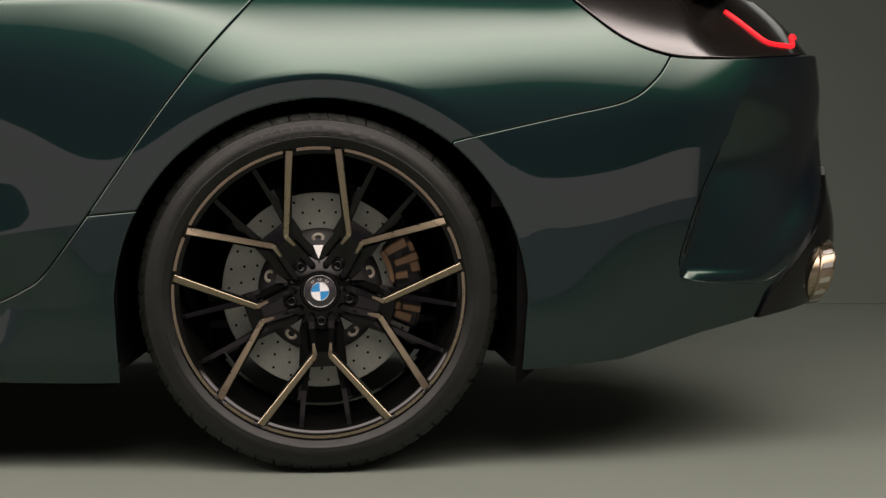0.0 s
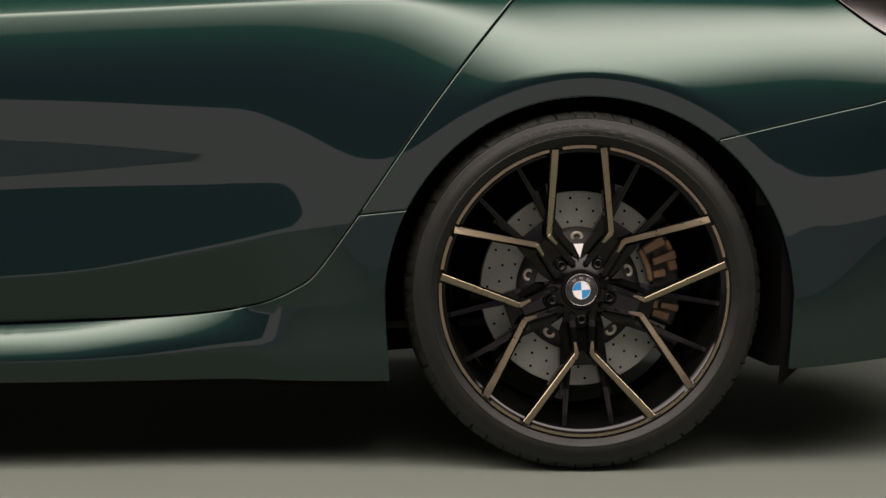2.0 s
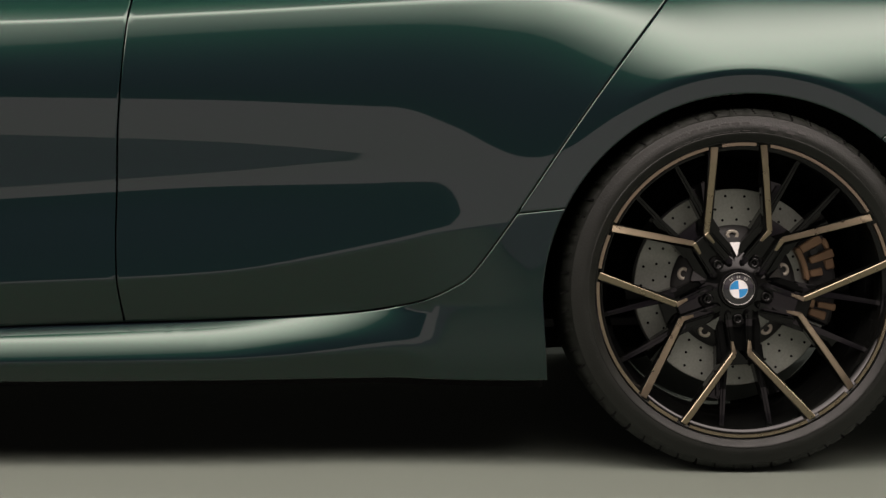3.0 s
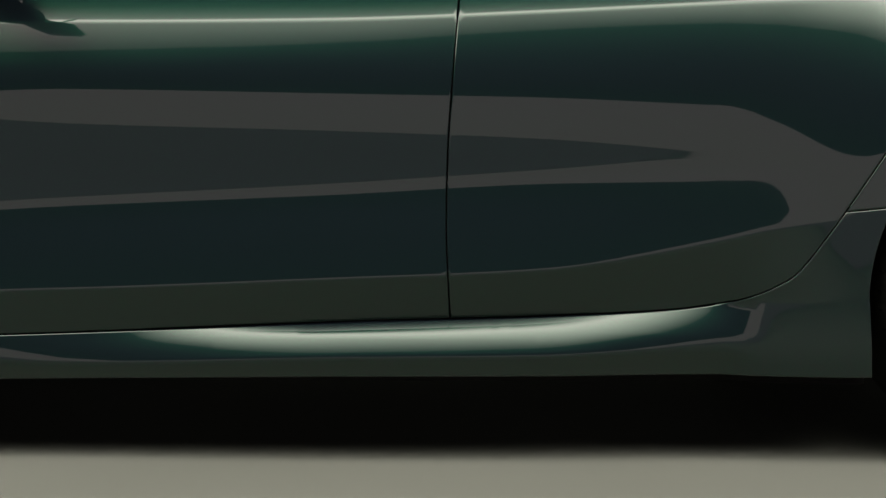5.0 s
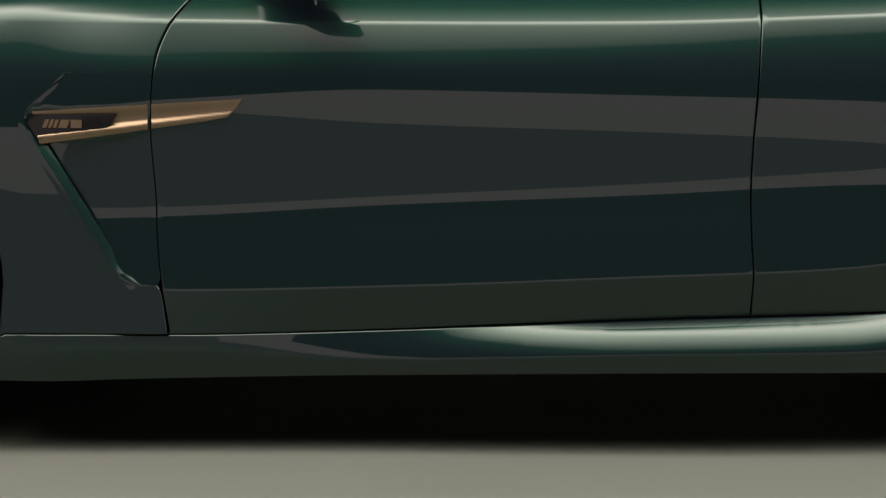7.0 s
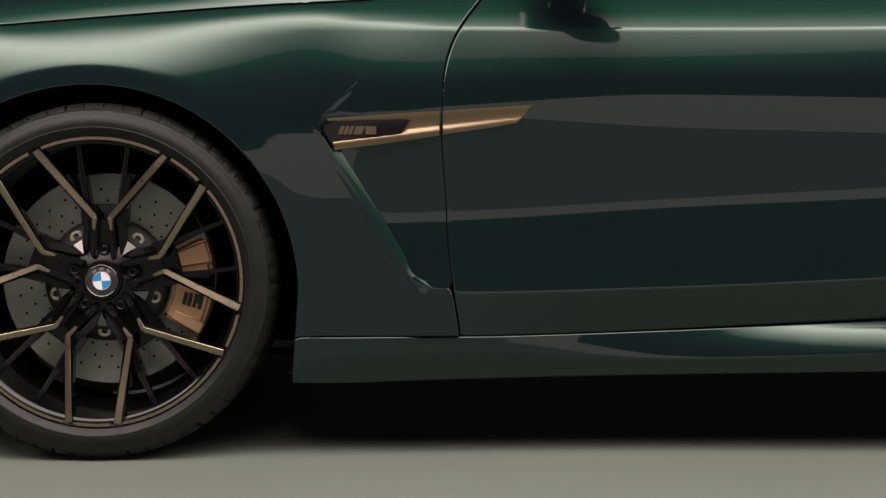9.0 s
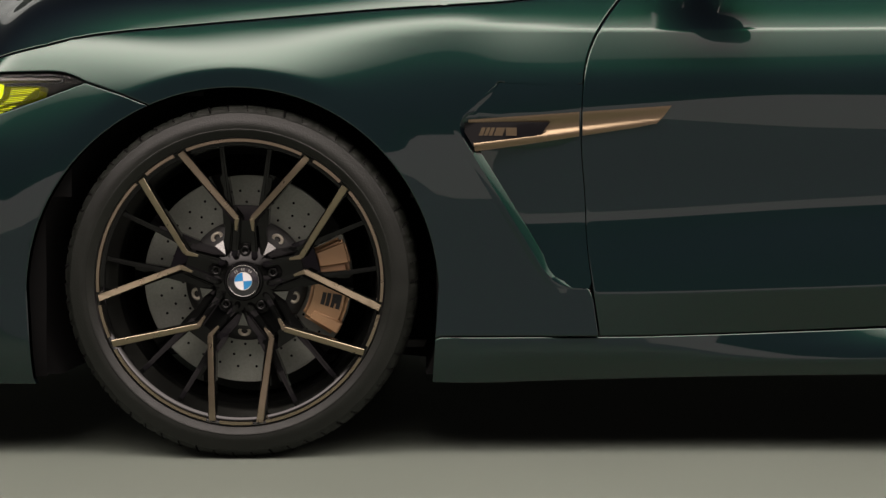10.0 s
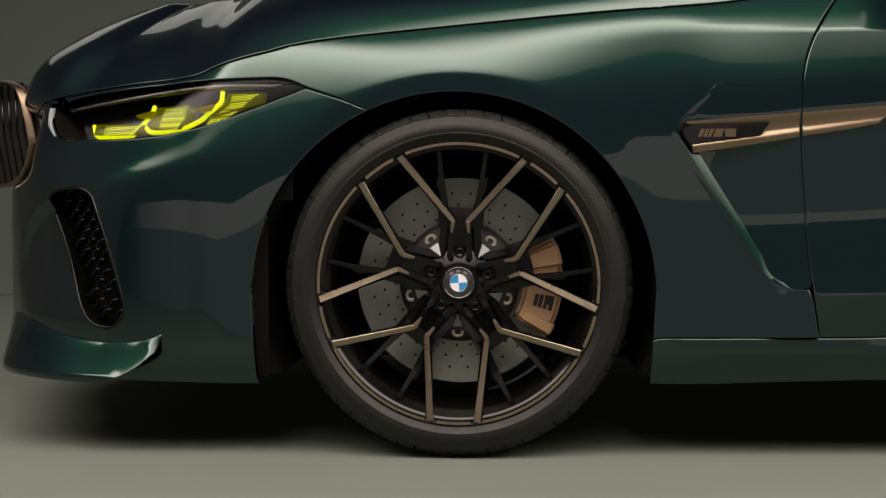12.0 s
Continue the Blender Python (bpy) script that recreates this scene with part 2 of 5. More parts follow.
# a long low strip behind the camera, above an added sheet that reaches the floor
strip = soft_box("low_strip_light", Matrix.Translation((0, -6.6, 0.80)) @ Matrix.Rotation(radians(90), 4, "X"), 19.4, 0.84, glow("strip_cloth", (1.07, 0.88, 0.86), STRIP_LIGHT, [("X", -8.7, -4.8), ("X", 9.7, 8.5)]), "long low strip light behind the camera")
# the sheet glows so that the flank reflects a dim slate band
bm = bmesh.new()
box(bm, (-9.7, .05, -.795), (9.7, .074, -.425))
cloth = part("lower_glow_sheet", bm, glow("lower_glow_sheet", (1.14, 0.87, 1.04), BOUNCE_LIGHT, [("X", -8.7, -4.8), ("X", 9.7, 8.5)]), None, "unseen dim glowing sheet added below the strip light, down to the floor", smooth=False)
cloth.parent = strip
cloth.matrix_parent_inverse = Matrix.Rotation(radians(-90), 4, "X")

# ---- body surface: plan line, and section tilt along it ----
# plan line of the widest body, from nose centre to tail centre
PLAN = [(-2.665, 0.0), (-2.655, -0.22), (-2.602, -0.45), (-2.526, -0.64), (-2.395, -0.79), (-2.20, -0.885), (-1.95, -0.938),
        (-1.50, -0.958), (-1.05, -0.958), (-0.60, -0.957), (0.0, -0.957), (0.60, -0.962), (1.05, -0.968), (1.50, -0.975), (1.95, -0.965),
        (2.20, -0.927), (2.40, -0.862), (2.56, -0.745), (2.662, -0.565), (2.705, -0.35), (2.72, 0.0)]


def spline(xs, ys, q):
    """Smooth monotone curve through (xs, ys), read at q."""
    xs, ys, q = np.asarray(xs, float), np.asarray(ys, float), np.asarray(q, float)
    h = np.diff(xs)
    g = np.diff(ys) / h
    m = np.zeros(len(xs))
    m[0], m[-1] = g[0], g[-1]
    for i in range(1, len(xs) - 1):
        if g[i - 1] * g[i] > 0:
            a, b = 2 * h[i] + h[i - 1], h[i] + 2 * h[i - 1]
            m[i] = (a + b) / (a / g[i - 1] + b / g[i])
    i = np.clip(np.searchsorted(xs, q) - 1, 0, len(xs) - 2)
    t = np.clip((q - xs[i]) / h[i], -0.5, 1.5)
    return (ys[i] * (1 + 2 * t) * (1 - t) ** 2 + m[i] * h[i] * t * (1 - t) ** 2 + ys[i + 1] * t * t * (3 - 2 * t)
            + m[i + 1] * h[i] * t * t * (t - 1))


def soften(a, n, axis):
    for _ in range(n):
        p = np.concatenate([a.take([0], axis), a, a.take([-1], axis)], axis)
        k = a.shape[axis]
        a = (p.take(range(0, k), axis) + 2 * p.take(range(1, k + 1), axis) + p.take(range(2, k + 2), axis)) / 4
    return a


# s runs along the plan line and equals x in the middle of the car
_px, _py = np.array(PLAN).T
_len = np.concatenate([[0], np.cumsum(np.hypot(np.diff(_px), np.diff(_py)))])
_len = _len - _len[10]
_n = math.ceil((_len[-1] - _len[0]) / 0.01) + 1
SG = np.linspace(_len[0], _len[-1], _n)
_cx, _cy = soften(spline(_len, _px, SG), 40, 0), soften(spline(_len, _py, SG), 40, 0)
_tx, _ty = np.gradient(_cx, SG), np.gradient(_cy, SG)
_tl = np.hypot(_tx, _ty)
_nx, _ny = -_ty / _tl, _tx / _tl  # inward

# section stations: s, then the heights of the knots and the tilt of the surface there (degrees, up is positive)
STATIONS = [
    (-3.10, [.13, .19, .21, .23, .244, .248, .32, .33, .45, .52, .55, .6, .65, .7, .73, .76, .8, .84, 1.02],
            [-30, -8, -4, -2, 0, 0, 0, 0, 0, 0, 1, 3, 6, 12, 15, 20, 28, 40, 70]),
    (-2.62, [.13, .19, .21, .23, .244, .248, .32, .33, .45, .52, .55, .6, .65, .7, .73, .76, .8, .84, 1.02],
            [-28, -8, -4, -1, 0, 0, 0, 0, 0, 2, 3, 5, 9, 17, 22, 28, 35, 42, 68]),
    (-2.30, [.13, .19, .21, .23, .244, .248, .32, .33, .44, .5, .52, .535, .545, .553, .565, .64, .69, .82, 1.02],
            [-25, -8, -4, 0, 1, 1, 1, 1, 1, 4, 6, 9, 12, 13, 9.5, 11, 33, 50, 70]),
    (-2.17, [.13, .19, .21, .23, .244, .248, .32, .33, .467, .52, .545, .568, .58, .59, .603, .643, .69, .81, 1.02],
            [-20, -6, -2, 1.5, 1.8, 1.8, 1.2, 1.2, 0.2, 3.4, 6.5, 10, 17, 20, 11.5, 10.5, 31, 44, 67]),
    (-2.06, [.13, .19, .21, .23, .244, .248, .32, .33, .462, .52, .55, .59, .612, .622, .655, .7, .77, .84, 1.02],
            [-19, -7, -2, 1.2, 1.6, 1.6, 1.3, 1.3, 0.4, 3.2, 5, 8, 14.5, 16, 11, 20, 31, 46, 67]),
    (-1.95, [.13, .19, .21, .23, .244, .248, .32, .33, .44, .515, .55, .6, .65, .7, .74, .79, .84, .9, 1.02],
            [-18, -8, -2, 1, 1.5, 1.5, 1.5, 1.5, 0.7, 3.7, 5, 8, 12, 14.5, 16, 20, 29, 46, 68]),
    (-1.50, [.13, .19, .21, .23, .244, .248, .32, .33, .45, .52, .55, .6, .65, .72, .73, .742, .79, .855, 1.02],
            [-10, -6, -5, -5, -5, -5, -4, -3, -2, -1, 0, 2, 4, 8, 12, 16, 24.5, 32, 66]),
    (-1.10, [.13, .2, .215, .23, .244, .248, .335, .345, .45, .52, .55, .6, .65, .7, .755, .784, .845, .872, 1.02],
            [-22, -6, 0, 2, 3, 2.8, 1.3, 1.2, -0.7, -0.65, -0.3, 0.5, 1.6, 4.5, 8, 11.3, 13.6, 29, 60]),
    (-0.96, [.13, .2, .215, .23, .245, .249, .328, .334, .422, .472, .484, .58, .662, .683, .74, .782, .849, .860, 1.02],
            [-36, -24, -1, 3, 3.5, -4, -3, 7, 7.5, 4.3, -0.1, -3.1, -3.5, 0.4, 7, 12.7, 15.8, 30, 44]),
    (-0.80, [.13, .2, .215, .23, .245, .249, .328, .334, .422, .478, .49, .585, .679, .698, .75, .773, .846, .855, 1.02],
            [-40, -30, -2, 3, 3.5, -5, -4, 7, 8, 4.2, -0.2, -3.2, -3.5, 0.4, 7, 12.2, 13.6, 31, 40]),
    (-0.40, [.13, .190, .203, .235, .256, .26, .338, .344, .462, .502, .5145, .585, .659, .724, .752, .784, .849, .856, 1.02],
            [-42, -32, 8, 15, 14, -25, -20, 7.2, 9.2, 3.85, -0.63, -3.2, -3.15, 0, 6, 11.8, 14.8, 31, 38]),
    (0.10, [.13, .206, .219, .248, .277, .281, .36, .366, .484, .526, .544, .6, .648, .719, .765, .808, .856, .864, 1.02],
            [-42, -32, 20, 29, 54, -26, -21, 7.2, 9.0, 3.4, -1.15, -3.4, -2.95, 0.08, 5.8, 11.6, 15.0, 31, 38]),
    (0.50, [.13, .212, .225, .254, .291, .295, .38, .386, .495, .55, .573, .605, .635, .714, .765, .839, .874, .882, 1.02],
            [-42, -32, 18, 28, 46, -28, -22, 6.5, 7.8, 3, -1.65, -3.1, -2.73, 0.16, 5.8, 11.3, 14.3, 31, 38]),
    (0.85, [.13, .224, .240, .266, .316, .32, .438, .446, .482, .56, .598, .606, .614, .701, .75, .857, .893, .903, 1.02],
            [-36, -26, 0, 14, 20, -21, -16, 5, 5.5, 2.8, -1.95, -2.1, -2.1, 0.4, 4, 11.2, 15.0, 31, 40]),
    (0.95, [.13, .205, .22, .25, .325, .329, .462, .47, .5, .57, .598, .606, .614, .7, .75, .858, .897, .91, 1.02],
            [-17, -9, -4, 0.5, 1.2, -9, -6, 4.3, 4.4, 2.4, -1.0, -0.8, -0.6, 1.9, 4.9, 11.3, 15, 31, 42]),
    (1.10, [.13, .205, .22, .25, .33, .334, .48, .488, .51, .54, .57, .61, .65, .69, .75, .847, .9, .925, 1.02],
            [-14, -8, -4, 0, 0.5, 0.5, -0.6, -0.4, -0.1, 0.5, 1.1, 2.2, 3.3, 4.4, 7, 11.8, 18, 32, 46]),
    (1.50, [.13, .205, .22, .25, .33, .334, .48, .488, .51, .54, .57, .61, .65, .70, .742, .760, .800, .905, 1.02],
            [-10, -7, -6, -5, -4, -4, -2, -2, -1, -1, -1, -1, 0, 5, 14, 20.5, 25, 29.5, 42]),
    (1.95, [.13, .205, .22, .25, .33, .334, .47, .478, .5, .55, .58, .62, .66, .69, .745, .765, .825, .905, 1.02],
            [-16, -9, -5, -1, 0.6, 0.6, -0.2, 0, 0.7, 1.8, 2.5, 4.2, 6, 8, 10, 12.5, 23, 29, 48]),
    (2.30, [.13, .205, .22, .25, .33, .334, .47, .478, .5, .55, .58, .62, .66, .7, .74, .76, .85, .92, 1.02],
            [-20, -12, -10, -8, -5, -5, -2.4, -2.3, -1.8, -0.9, -0.5, 0.1, 0.75, 2.2, 8, 11, 18, 22, 34]),
    (2.75, [.13, .205, .22, .25, .33, .334, .47, .478, .5, .55, .58, .62, .66, .7, .75, .8, .86, .92, 1.02],
            [-34, -28, -26, -24, -18, -18, 0, 2, 8, 12, 10, 6, 2, 0, 0, 6, 8, 8, 26]),
    (3.40, [.13, .205, .22, .25, .33, .334, .47, .478, .5, .55, .58, .62, .66, .7, .75, .8, .86, .92, 1.02],
            [-34, -28, -26, -24, -18, -18, 0, 2, 8, 12, 10, 6, 2, 0, 0, 6, 8, 8, 26]),
]
DZ = 0.001
ZG = np.arange(0.13, 1.0201, DZ)
FRONT_HUB, REAR_HUB, HUB_Z = -1.515, 1.515, 0.352


ARCH_X = {True: -1.526, False: 1.523}


def arch_radius(a, front):
    """Radius of the wheel opening at the angle a (from straight up, radians)."""
    return (0.382 if front else 0.375) + 0.019 * min(1, abs(a) / 1.6) ** 2


def blurred(a, ns, nz):
    """A thrice repeated running mean, ns and nz cells to each side."""
    for axis, n in ((0, ns), (1, nz)):
        for _ in range(3):
            pad = np.concatenate([np.repeat(a.take([0], axis), n + 1, axis), a, np.repeat(a.take([-1], axis), n, axis)], axis)
            c = np.cumsum(pad, axis)
            k = a.shape[axis]
            a = (c.take(range(2 * n + 1, 2 * n + 1 + k), axis) - c.take(range(0, k), axis)) / (2 * n + 1)
    return a


def depth_table(stations):
    ss = [st[0] for st in stations]
    kz = np.array([spline(ss, [st[1][i] for st in stations], SG) for i in range(19)])
    ka = np.array([spline(ss, [st[2][i] for st in stations], SG) for i in range(19)])
    table = np.zeros((len(SG), len(ZG)))
    for j in range(len(SG)):
        tilt = np.interp(ZG, kz[:, j], ka[:, j])
        d = np.concatenate([[0], np.cumsum(np.tan(np.radians((tilt[1:] + tilt[:-1]) / 2)) * DZ)])
        table[j] = d - np.interp(0.68, ZG, d)
    table = soften(table, 2, 0)
    # a lip round the wheel openings: it carries on inwards at the depth that the flank has at its edge
    for front in (True, False):
        hub = ARCH_X[front]
        dx, dz = SG[:, None] - hub, ZG[None, :] - HUB_Z
        rho = np.hypot(dx, dz)
        ang = np.abs(np.arctan2(dx, dz))
        rim = (0.382 if front else 0.375) + 0.019 * np.minimum(1, ang / 1.6) ** 2
        edge = rim + (0.040 if front else 0.046)
        f = edge / np.maximum(rho, 0.05)
        i = np.clip((hub + dx * f - SG[0]) / (SG[1] - SG[0]), 0, len(SG) - 1.001)
        j = np.clip((HUB_Z + dz * f - ZG[0]) / DZ, 0, len(ZG) - 1.001)
        i0, j0 = i.astype(int), j.astype(int)
        u, v = i - i0, j - j0
        far = (table[i0, j0] * (1 - u) + table[i0 + 1, j0] * u) * (1 - v) + (table[i0, j0 + 1] * (1 - u) + table[i0 + 1, j0 + 1] * u) * v
        up = dz / np.maximum(rho, 0.05)
        lip = far + (edge - rho) * ((-0.10 if front else 0.045) * np.maximum(up, 0) ** 2 + (np.where(dx > 0, 0.30 * np.maximum(up, 0) ** 2, 0.15) if front else np.where(dx > 0, 0.20 * np.maximum(up, 0) ** 2, 0.03)) * (1 - np.maximum(up, 0) ** 2))
        # over the top it hangs straight down from its crease, with one tilt for each upright line
        lean = np.arcsin(np.minimum(1, np.abs(dx) / 0.425))
        zc = HUB_Z + np.sqrt(np.maximum(((0.422 if front else 0.421) + 0.019 * np.minimum(1, lean / 1.6) ** 2) ** 2 - dx ** 2, 0.01))
        jz = np.clip((zc[:, 0] - ZG[0]) / DZ, 0, len(ZG) - 1.001)
        hang = np.array([np.interp(q, np.arange(len(ZG)), row) for q, row in zip(jz, table)])[:, None]
        hang = hang + (ZG[None, :] - zc) * np.tan(np.radians(5.7 if front else -11.0 * (zc - 0.590)))
        w = np.clip((1.15 - ang) / 0.45, 0, 1)
        w = w * w * (3 - 2 * w)
        table = np.where((rho < edge) & (rho > rim - 0.12), lip * (1 - w) + hang * w, table)
        # the crease where the lip meets the flank is soft lower down
        soft = blurred(table, 1, 3) * w + blurred(table, 2, 14 if front else 10) * (1 - w)
        w = np.clip((0.038 - np.abs(rho - edge)) / 0.026, 0, 1)
        table = table * (1 - w) + soft * w
    return table


# the fender ahead of the vent keeps its plain flank below; behind the vent the doors' creases begin
_fender = next(st for st in STATIONS if st[0] == -1.10)
FENDER_STATIONS = [st for st in STATIONS if st[0] < -1.0] + [(-0.80, *_fender[1:])] + [st for st in STATIONS if st[0] > -0.80]
TABLES = {"doors": depth_table(STATIONS), "fender": depth_table(FENDER_STATIONS)}
# the skirt goes on behind the doors with the tilt of its upper edge
TABLES["sill"] = TABLES["doors"].copy()
_edge = spline([st[0] for st in STATIONS], [st[1][4] for st in STATIONS], SG)
for _j in np.nonzero((SG > -1.05) & (SG < 0.84))[0]:
    _row = TABLES["sill"][_j]
    _i = int((_edge[_j] - ZG[0]) / DZ) - 2
    _row[_i:] = _row[_i] + (_row[_i] - _row[_i - 4]) / 4 * np.arange(len(ZG) - _i)
_delta = TABLES["doors"] - TABLES["fender"]
_foot = int(round((0.343 - ZG[0]) / DZ))
_low = np.where(ZG[None, :] < 0.343, _delta[:, _foot:_foot + 1], _delta)
_w = np.clip((ZG - 0.69) / 0.025, 0, 1)[None, :]
_s = np.clip((SG + 0.915) / 0.040, 0, 1)[:, None]
TABLES["fender"] = TABLES["fender"] + np.where(ZG[None, :] > 0.60, _delta * np.maximum(_w, _s), _low * _s)
IN_USE = ["doors"]


def step(x, a, b):
    t = min(1, max(0, (x - a) / (b - a)))
    return t * t * (3 - 2 * t)


def nose_setback(s, z):
    """The nose stands back above the bumper, beside the grille."""
    return 0.052 * step(z, 0.545, 0.60) * step(0.752 - z, 0, 0.05) * step(-s, 2.44, 2.64) if s < -2.4 else 0.0


def intake_hollow(s, z):
    """The bumper is hollowed round the side intake, under an arched edge."""
    if not -2.56 < s < -2.165:
        return 0.0
    edge = float(np.interp(s, [-2.56, -2.52, -2.482, -2.435, -2.377, -2.328, -2.262, -2.224, -2.205, -2.188, -2.165],
                           [.30, .40, .467, .504, .533, .549, .550, .529, .492, .446, .30]))
    return 0.019 * step(edge - z, 0, 0.026) * step(z, 0.27, 0.40) * step(-s, 2.245, 2.31) * step(s, -2.56, -2.42)


FEATURES = [nose_setback, intake_hollow]  # functions of (s, z) that add to the depth, in metres


def grid_at(table, s, z):
    a = min(max((s - SG[0]) / (SG[1] - SG[0]), 0), len(SG) - 1.001)
    b = min(max((z - ZG[0]) / DZ, 0), len(ZG) - 1.001)
    i, j = int(a), int(b)
    a, b = a - i, b - j
    return ((table[i][j] * (1 - a) + table[i + 1][j] * a) * (1 - b) + (table[i][j + 1] * (1 - a) + table[i + 1][j + 1] * a) * b)


def line_at(s):
    a = min(max((s - SG[0]) / (SG[1] - SG[0]), 0), len(SG) - 1.001)
    i = int(a)
    a -= i
    return [v[i] * (1 - a) + v[i + 1] * a for v in (_cx, _cy, _nx, _ny)]


def skin(s, z, deeper=0.0):
    """The body's surface at s along the car and the height z."""
    x, y, nx, ny = line_at(s)
    d = grid_at(TABLES[IN_USE[0]], s, z) + deeper + sum(f(s, z) for f in FEATURES)
    return Vector((x + nx * d, y + ny * d, z))


def skin_normal(s, z, h=0.006):
    a = skin(s + h, z) - skin(s - h, z)
    b = skin(s, z + h / 3) - skin(s, z - h / 3)
    return a.cross(b).normalized()


def crease(low, high):
    """The height, along s, of the sharp line between two knots of the sections."""
    return spline([st[0] for st in STATIONS], [(st[1][low] + st[1][high]) / 2 for st in STATIONS], SG)


CREASES = [crease(6, 7), crease(16, 17)]
BANDS = [crease(k, k) for k in (9, 10, 12, 13)]

# ---- panels cut from the body surface ----
from mathutils import geometry


def dense(pts, step=0.012, closed=True):
    out = []
    n = len(pts)
    for i in range(n if closed else n - 1):
        a, b = Vector(pts[i]), Vector(pts[(i + 1) % n])
        k = max(1, int((b - a).length / step))
        out += [a.lerp(b, j / k) for j in range(k)]
    if not closed:
        out.append(Vector(pts[-1]))
    return out


def curve(pts, per=6):
    """A smooth line through points of (s, z)."""
    p = [Vector(q) for q in pts]
    out = []
    for i in range(len(p) - 1):
        a, b, c, d = p[max(i - 1, 0)], p[i], p[i + 1], p[min(i + 2, len(p) - 1)]
        for j in range(per):
            t = j / per
            out.append(tuple(0.5 * (2 * b + (c - a) * t + (2 * a - 5 * b + 4 * c - d) * t * t + (3 * b - a - 3 * c + d) * t ** 3)))
    out.append(tuple(p[-1]))
    return out


def inset(loop, w):
    """Moves a closed line inwards by w."""
    n = len(loop)
    turn = sum(loop[i].x * loop[(i + 1) % n].y - loop[(i + 1) % n].x * loop[i].y for i in range(n))
    sign = 1 if turn > 0 else -1
    out = []
    for i in range(n):
        a, b, c = loop[i - 1], loop[i], loop[(i + 1) % n]
        u, v = (b - a).normalized(), (c - b).normalized()
        m = Vector((-u.y - v.y, u.x + v.x))
        m = m.normalized() / max(0.5, m.length / 2) if m.length > 0.2 else Vector((-u.y, u.x))
        out.append(b + m * w * sign)
    return out


def inside(p, arr):
    x, y = p
    x0, y0, x1, y1 = arr
    hit = ((y0 > y) != (y1 > y)) & (x < (x1 - x0) * (y - y0) / np.where(y1 == y0, 1e-9, y1 - y0) + x0)
    return bool(hit.sum() % 2)


def edges_of(loop):
    a = np.array([tuple(p) for p in loop])
    b = np.roll(a, -1, axis=0)
    return a[:, 0], a[:, 1], b[:, 0], b[:, 1]


def near(p, arr):
    x0, y0, x1, y1 = arr
    return float(np.min((x0 - p[0]) ** 2 + (y0 - p[1]) ** 2)) ** 0.5


